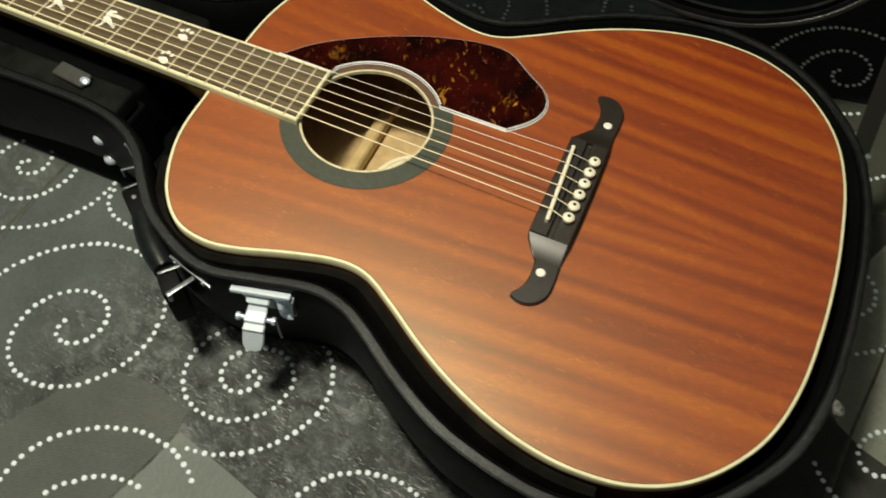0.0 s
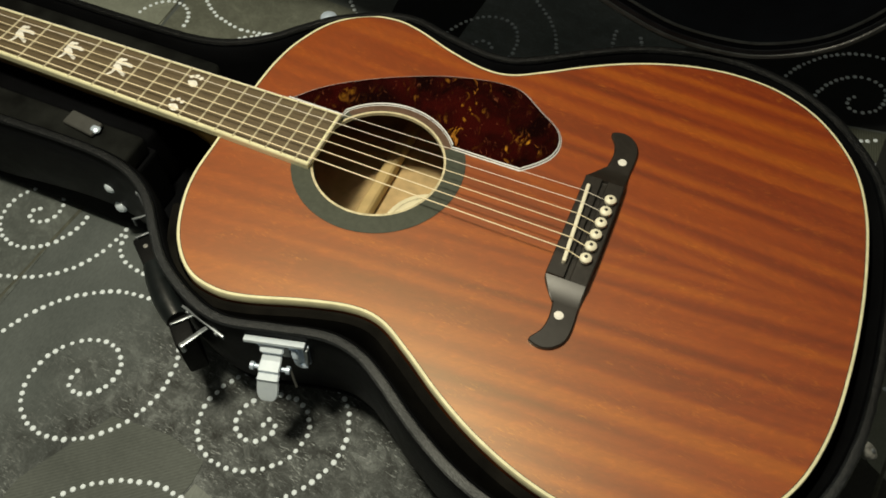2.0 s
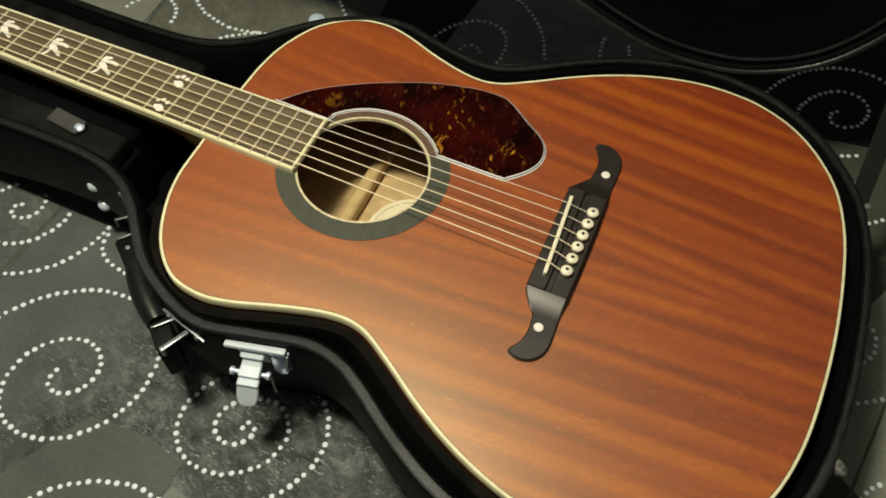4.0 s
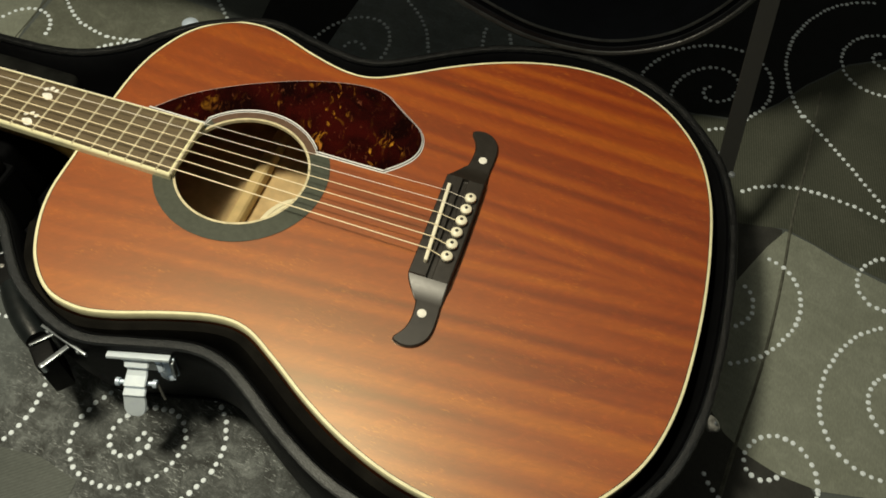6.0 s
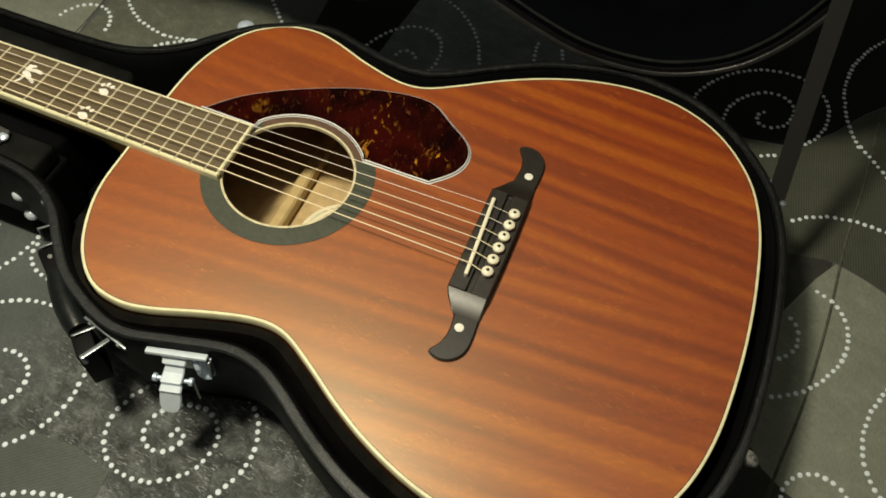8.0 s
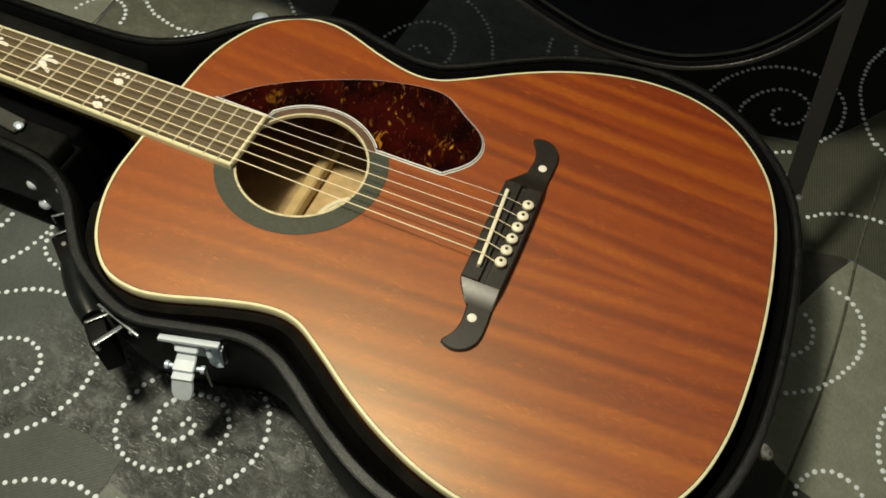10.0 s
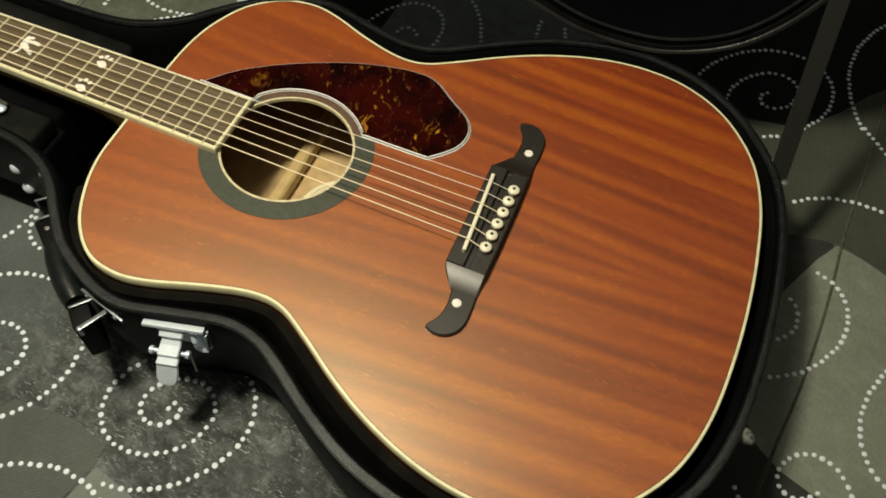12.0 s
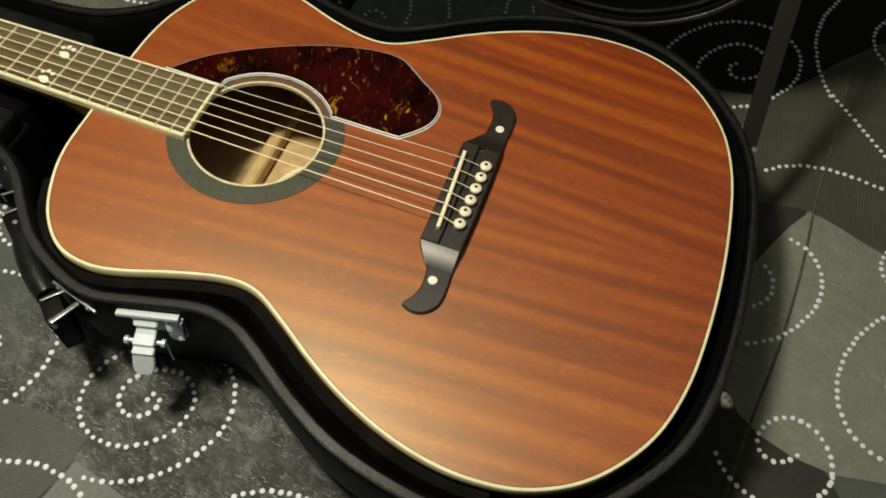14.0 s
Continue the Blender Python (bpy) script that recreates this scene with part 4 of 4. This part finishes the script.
def far_padding():
    """The matching collar along the far side."""
    rings = []
    for d, z in ((0.0012, 0.020), (0.0012, T - 0.012), (0.0022, T - 0.0090), (0.0045, T - 0.0082), (0.0075, T - 0.0105), (0.0090, 0.020)):
        row = []
        for i, p in enumerate(far_side):
            t = (far_side[min(len(far_side) - 1, i + 1)] - far_side[max(0, i - 1)]).normalized()
            row.append(Vector((p.x - t.y * d, p.y + t.x * d, z)))
        rings.append(row)
    return loft(rings, closed=False)


part("plush_collar", far_padding(), PLUSHWARM, case, "black plush collar", smooth=True)

# padded blocks beside the neck
part("accessory_lid", box((0.20, 0.040, 0.020), pose(-0.455, -0.0575, 0.084), 0.004, 3), PLUSHGREY, case, "charcoal plush lid of the accessory box", smooth=True)
part("accessory_box", box((0.205, 0.046, 0.062), pose(-0.455, -0.0555, 0.043), 0.003), PLUSH, case)
part("neck_rest", box((0.22, 0.078, 0.070), pose(-0.470, 0.006, 0.048), 0.006, 3), PLUSH, case, smooth=True)
part("neck_cushion", box((0.243, 0.030, 0.050), pose(-0.456, 0.039, 0.080), 0.008, 3), PLUSHGREY, case, "charcoal plush cushion", smooth=True)
tab = part("pull_tab", box((0.034, 0.0145, 0.0052), pose(-0.408, -0.0470, 0.0965, 6, -4, -8), 0.0025, 5), TABGREY, case, "grey pull tab with a chrome snap", smooth=True)
part("snap", lathe([(0.0046, 0.0), (0.0044, 0.0014), (0.0027, 0.0028), (0.0009, 0.0032)], pose(-0.3935, -0.0490, 0.0975), 14), CHROME, tab, "chrome snap", smooth=True)


def on_wall(x, side=-1):
    """The point of the case's wall at x, with the wall's outward way."""
    best = min((i for i in range(len(RIM)) if RIM[i].y * side > 0), key=lambda i: abs(RIM[i].x - x))
    t = (RIM[(best + 1) % len(RIM)] - RIM[best - 1]).normalized()
    return RIM[best], Vector((t.y, -t.x)), t


def wall_frame(x, z, side=-1):
    """A frame on the wall: x along it, y outwards, z up."""
    p, n, t = on_wall(x, side)
    m = Matrix.Identity(4)
    ax = Vector((-n.y, n.x, 0)) * -1
    m.col[0][:3] = (ax.x, ax.y, 0)
    m.col[1][:3] = (n.x, n.y, 0)
    m.col[2][:3] = (0, 0, 1)
    m.translation = (p.x, p.y, z)
    return m


def stud(x, z, r=0.0052):
    m = wall_frame(x, z) @ pose(0, 0, 0, -90, 0, 0)
    part("rivet", lathe([(r, -0.0005), (r, 0.0006), (r * 0.92, 0.0020), (r * 0.72, 0.0036), (r * 0.42, 0.0047), (r * 0.12, 0.0051)], m, 16), NICKEL, case, "chrome rivet", smooth=True)


stud(-0.368, 0.072, 0.0058)
stud(-0.364, 0.045, 0.0058)


def latch(x, z):
    """A drop latch, hanging open."""
    m = wall_frame(x, z) @ Matrix.Diagonal((-1, 1, 1, 1))
    body = part("latch", box((0.043, 0.0052, 0.0030), m @ pose(0, 0.0038, 0.0005, 14, 0, 0), 0.0008), NICKEL, case, "open chrome drop latch", smooth=True)
    wing = [(-0.0200, -0.001), (0.0200, -0.001), (0.0130, -0.012), (-0.0130, -0.012)]
    rings = [[m @ Vector((x, y, z)) for x, z in wing] for y in (0.0012, 0.0026)]
    part("latch_plate", loft(rings, True, True), CHROME, body)
    part("latch_plate", box((0.020, 0.0020, 0.022), m @ pose(-0.002, 0.0020, -0.012), 0.0006), DULL, body, smooth=True)
    prof = [(0.0040, -0.0035), (0.0085, -0.0062), (0.0080, -0.0100), (0.0118, -0.0122), (0.0186, -0.0148), (0.0188, -0.0184), (0.0232, -0.0202), (0.0234, -0.0232), (0.0262, -0.0282), (0.0286, -0.0324), (0.0301, -0.0352), (0.0309, -0.0368), (0.0312, -0.0376)]
    wide = [0.0088, 0.0084, 0.0070, 0.0074, 0.0077, 0.0077, 0.0079, 0.0079, 0.0080, 0.0077, 0.0066, 0.0048, 0.0022]
    rings = []
    for (o, h), w in zip(prof, wide):
        lean = -0.002 - 0.10 * max(0.0, o - 0.010)
        rings.append([m @ Vector((s * w + lean, o + d * 0.7, h + d * 0.7)) for s, d in ((-1, 0), (-0.9, 0.0012), (0.9, 0.0012), (1, 0), (0.9, -0.0010), (-0.9, -0.0010))])
    part("latch_lever", loft(rings, True, True), NICKEL, body, "polished stepped lever", smooth=False)
    bm = lathe([(0.0022, -0.0145), (0.0030, -0.0140), (0.0030, -0.0115), (0.0017, -0.0110), (0.0017, 0.0110), (0.0030, 0.0115), (0.0030, 0.0140), (0.0022, 0.0145)], m @ pose(-0.003, 0.0150, -0.0180) @ pose(0, 0, 0, 0, 90, 0), 12)
    part("latch_pin", bm, CHROME, body, smooth=True)
    hoop = [m @ Vector(q) for q in ((0.0115, 0.0150, -0.0185), (0.0132, 0.0175, -0.0220), (0.0148, 0.0200, -0.0262), (0.0160, 0.0215, -0.0290))]
    part("latch_hoop", tube(spline(hoop, 4), 0.0009, 6), TABGREY, body, smooth=True)
    part("latch_catch", box((0.013, 0.0026, 0.022), m @ pose(0.0165, 0.0030, -0.014, 6, 0, 0), 0.0010), CHROME, body, smooth=True)
    hook = [m @ Vector(q) for q in ((0.0125, 0.0050, -0.006), (0.0145, 0.0085, -0.010), (0.0150, 0.0095, -0.016), (0.0170, 0.0085, -0.021), (0.0210, 0.0070, -0.023))]
    part("latch_hook", tube(spline(hook, 4), 0.0020, 6, 0.6), CHROME, body, "curled catch hook", smooth=True)
    part("latch_rib", box((0.0030, 0.0036, 0.018), m @ pose(0.0215, 0.0055, -0.012, 8, 0, 10), 0.0008), DULL, body, smooth=True)


latch(-0.1612, 0.1045)


def bar_between(a, b, wide, high, bevel=0.0008):
    """A flat bar from a to b, its top face upwards."""
    a, b = Vector(a), Vector(b)
    d = (b - a).normalized()
    side = Vector((0, 0, 1)).cross(d).normalized()
    m = Matrix.Identity(4)
    m.col[0][:3], m.col[1][:3], m.col[2][:3] = d, side, d.cross(side)
    m.translation = (a + b) / 2
    return box(((b - a).length, wide, high), m, bevel)


def handle():
    a, b = wall_frame(-0.305, 0.096), wall_frame(-0.2120, 0.094)
    top, low = Vector((-0.2735, -0.1410, 0.0950)), Vector((-0.2330, -0.1725, 0.0950))
    out = Vector((low.y - top.y, top.x - low.x, 0)).normalized()
    path = [top.lerp(low, i / 6) + out * 0.0012 * (1 - (i / 3 - 1) ** 2) for i in range(7)]
    line = even(spline(path, 8), 30, False)
    rad = [0.0068 + 0.0032 * math.sin(math.pi * min(1.0, 0.12 + 0.80 * i / 29)) ** 0.6 for i in range(30)]
    h = part("handle", tube(line, rad, 14, 1.15), LEATHER, case, "black padded leather handle with chrome brackets", smooth=True)
    for nm, p, q, wide in (("end_strap", top, Vector((-0.2985, -0.1225, 0.0950)), 0.0145), ("end_strap", low, Vector((-0.2150, -0.1880, 0.0950)), 0.0145)):
        d = (q - p).normalized()
        # the deep drop also stands in for the handle block's shadow below
        drop = Vector((0, 0, -0.0185))
        bm = bar_between(p - d * 0.002 + drop, q - d * 0.002 + drop, wide, 0.044, 0.0026)
        strap = part(nm, bm, STRAP, h, "flat black end strap, deepened to stand in for its shadow", smooth=True)
        mid = p.lerp(q, 0.58) + Vector((0, 0, 0.0036))
        if p is low:
            continue
        part("screw", lathe([(0.0019, 0.0), (0.0017, 0.0006), (0.0008, 0.0009)], Matrix.Translation(mid), 12), PLATE, strap, "dull screw head", smooth=True)
    for f in (a, b):
        part("bracket", box((0.041, 0.0020, 0.0040), f @ pose(0, 0.0012, 0.0060), 0.0006), DULL, h, "chrome bracket", smooth=True)
        for o in (-0.014, 0.014):
            part("bracket_rivet", lathe([(0.0022, 0.0), (0.0020, 0.0008), (0.0008, 0.0013)], f @ pose(o, 0.0024, 0.0060) @ pose(0, 0, 0, -90, 0, 0), 10), DULL, h, smooth=True)
    arms = [((-0.3020, -0.1060, 0.1000), (-0.3095, -0.1140, 0.1005), 0.0016), ((-0.2880, -0.1145, 0.1000), (-0.2975, -0.1275, 0.1005), 0.0016), ((-0.2225, -0.1665, 0.1000), (-0.2325, -0.1790, 0.1005), 0.0017), ((-0.2085, -0.1715, 0.1000), (-0.2170, -0.1900, 0.1005), 0.0032)]
    for p, q, wide in arms:
        part("bracket_arm", bar_between(p, q, wide, 0.0016, 0.0004), DULL, h, smooth=True)
        tip = Vector(q)
        part("arm_eye", lathe([(wide * 0.6, -0.0080), (wide * 0.6, 0.0006), (wide * 0.3, 0.0010)], Matrix.Translation(tip), 10), DULL, h, smooth=True)


handle()

# fittings on the far and tail side
m = wall_frame(-0.268, 0.104, 1)
hinge = part("hinge", lathe([(0.0068, -0.014), (0.0078, -0.012), (0.0080, 0.001), (0.0072, 0.0042), (0.0044, 0.0062), (0.0012, 0.0068)], m @ pose(-0.004, 0.005, 0.004), 18), CHROME, case, "chrome hinge with a domed knuckle", smooth=True)
part("hinge_leaf", box((0.016, 0.005, 0.014), m @ pose(-0.004, 0.002, -0.004), 0.0012), DULL, hinge)
m = wall_frame(0.2195, 0.1075, -1)
plate_at = m @ pose(0, 0.0052, 0.0, -38, 0, 0)
tail_plate = part("tail_plate", lathe([(0.0062, -0.004), (0.0062, 0.0012), (0.0056, 0.0022), (0.0034, 0.0032), (0.0010, 0.0034)], plate_at @ Matrix.Diagonal((0.70, 1.25, 1, 1)), 20), PLATE, case, "dull oval end plate", smooth=True)
part("plate_screw", lathe([(0.0016, 0.0030), (0.0015, 0.0040), (0.0007, 0.0045)], plate_at, 10), DULL, tail_plate, smooth=True)

# the lid stands open on hinges along the far side
ANG = math.atan2(0.223 - 0.168, 0.28) + radians(-2)
LD = Vector((math.cos(ANG), math.sin(ANG)))
LN = Vector((-LD.y, LD.x))
LO = Vector((0.08, 0.223))
OPEN = radians(80)
LZ = 0.120
def lid_point(p, back, shrink=0.0):
    p = p + Vector((0.020, 0))
    s, f = (LO - p).dot(LN), (p - LO).dot(LD)
    up = Vector((LN.x * math.cos(OPEN), LN.y * math.cos(OPEN), math.sin(OPEN)))
    bk = Vector((LN.x * math.sin(OPEN), LN.y * math.sin(OPEN), -math.cos(OPEN)))
    base = LO + LD * f
    return Vector((base.x, base.y, LZ)) + up * s + bk * back


def lid_ring(d, back):
    return [lid_point(p, back) for p in inset(RIM, d)]


lid = part("lid", loft([lid_ring(0.006, 0.050), lid_ring(0.001, 0.047), lid_ring(0.0, 0.040), lid_ring(0.0, 0.002), lid_ring(0.002, 0.0), lid_ring(0.0075, 0.0), lid_ring(0.0085, 0.003)], True, False), VINYL, case, "open black vinyl lid, plush inside", smooth=True)
part("lid_piping", tube(lid_ring(0.0015, 0.0012), 0.0028, 8, 1.0, True), LIDPIPE, lid, "grained grey piping", smooth=True)
part("lid_piping", tube(lid_ring(0.0135, 0.0012), 0.0014, 6, 1.0, True), LIDPIPE, lid, "thin inner piping", smooth=True)
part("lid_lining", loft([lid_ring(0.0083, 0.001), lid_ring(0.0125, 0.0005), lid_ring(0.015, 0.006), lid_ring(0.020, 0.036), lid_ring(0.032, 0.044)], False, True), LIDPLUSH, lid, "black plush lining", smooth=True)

# ribbon that keeps the lid from falling back
def ribbon(a, b, wide, sag):
    rings = []
    for i in range(17):
        t = i / 16
        c = a.lerp(b, t) - Vector((0, 0, sag * 4 * t * (1 - t)))
        w = Vector((0.93, 0.30, -0.1)).normalized() * (wide / 2)
        nrm = (b - a).cross(w).normalized() * 0.0006
        rings.append([c - w - nrm, c + w - nrm, c + w + nrm, c - w + nrm])
    return loft(rings, True, True)


part("stay_ribbon", ribbon(Vector((0.2085, 0.142, 0.104)), Vector((0.1885, 0.2650, 0.2810)), 0.0155, 0.003), RIBBON, lid, "dark woven stay ribbon", smooth=True)
for x, y in ((0.2005, 0.150), (0.2125, 0.132)):
    part("stay_rivet", lathe([(0.0030, 0.0), (0.0026, 0.0014), (0.0010, 0.002)], Matrix.Translation((x, y, RZ + 0.002)), 10), DULL, shell, smooth=True)

# ---- the dots, last ----
DOT_MESH = dot_mesh()


def dot_at(p):
    ob = new("dot", DOT_MESH)
    ob.parent = cover
    s = 0.88 + 0.24 * random.random()
    ob.matrix_basis = Matrix.Translation((p.x, p.y, bed_z(p.x, p.y) + 0.0006)) @ Matrix.Rotation(random.random() * 6.28, 4, "Z") @ Matrix.Diagonal((s * (0.92 + 0.2 * random.random()), s, 1, 1))


for sp in NEAR_SPIRALS:
    for p in spiral_dots(*sp):
        dot_at(p + Vector((random.gauss(0, 0.0003), random.gauss(0, 0.0003))))
bm = bmesh.new()
rest = [p for sp in FAR_SPIRALS for p in spiral_dots(*sp)] + [p for r in ROWS_OF_DOTS for p in row_dots(*r)]
for p in rest:
    s = 0.88 + 0.24 * random.random()
    lathe([(0.0022 * s, 0.0), (0.0019 * s, 0.0007), (0.0010 * s, 0.0010)], Matrix.Translation((p.x + random.gauss(0, 0.0003), p.y + random.gauss(0, 0.0003), bed_z(p.x, p.y) + 0.0006)), 9, bm)
tagged(part("dot_pattern", bm, DOT, cover, "rows of white printed dots", smooth=True), kind="stuff")
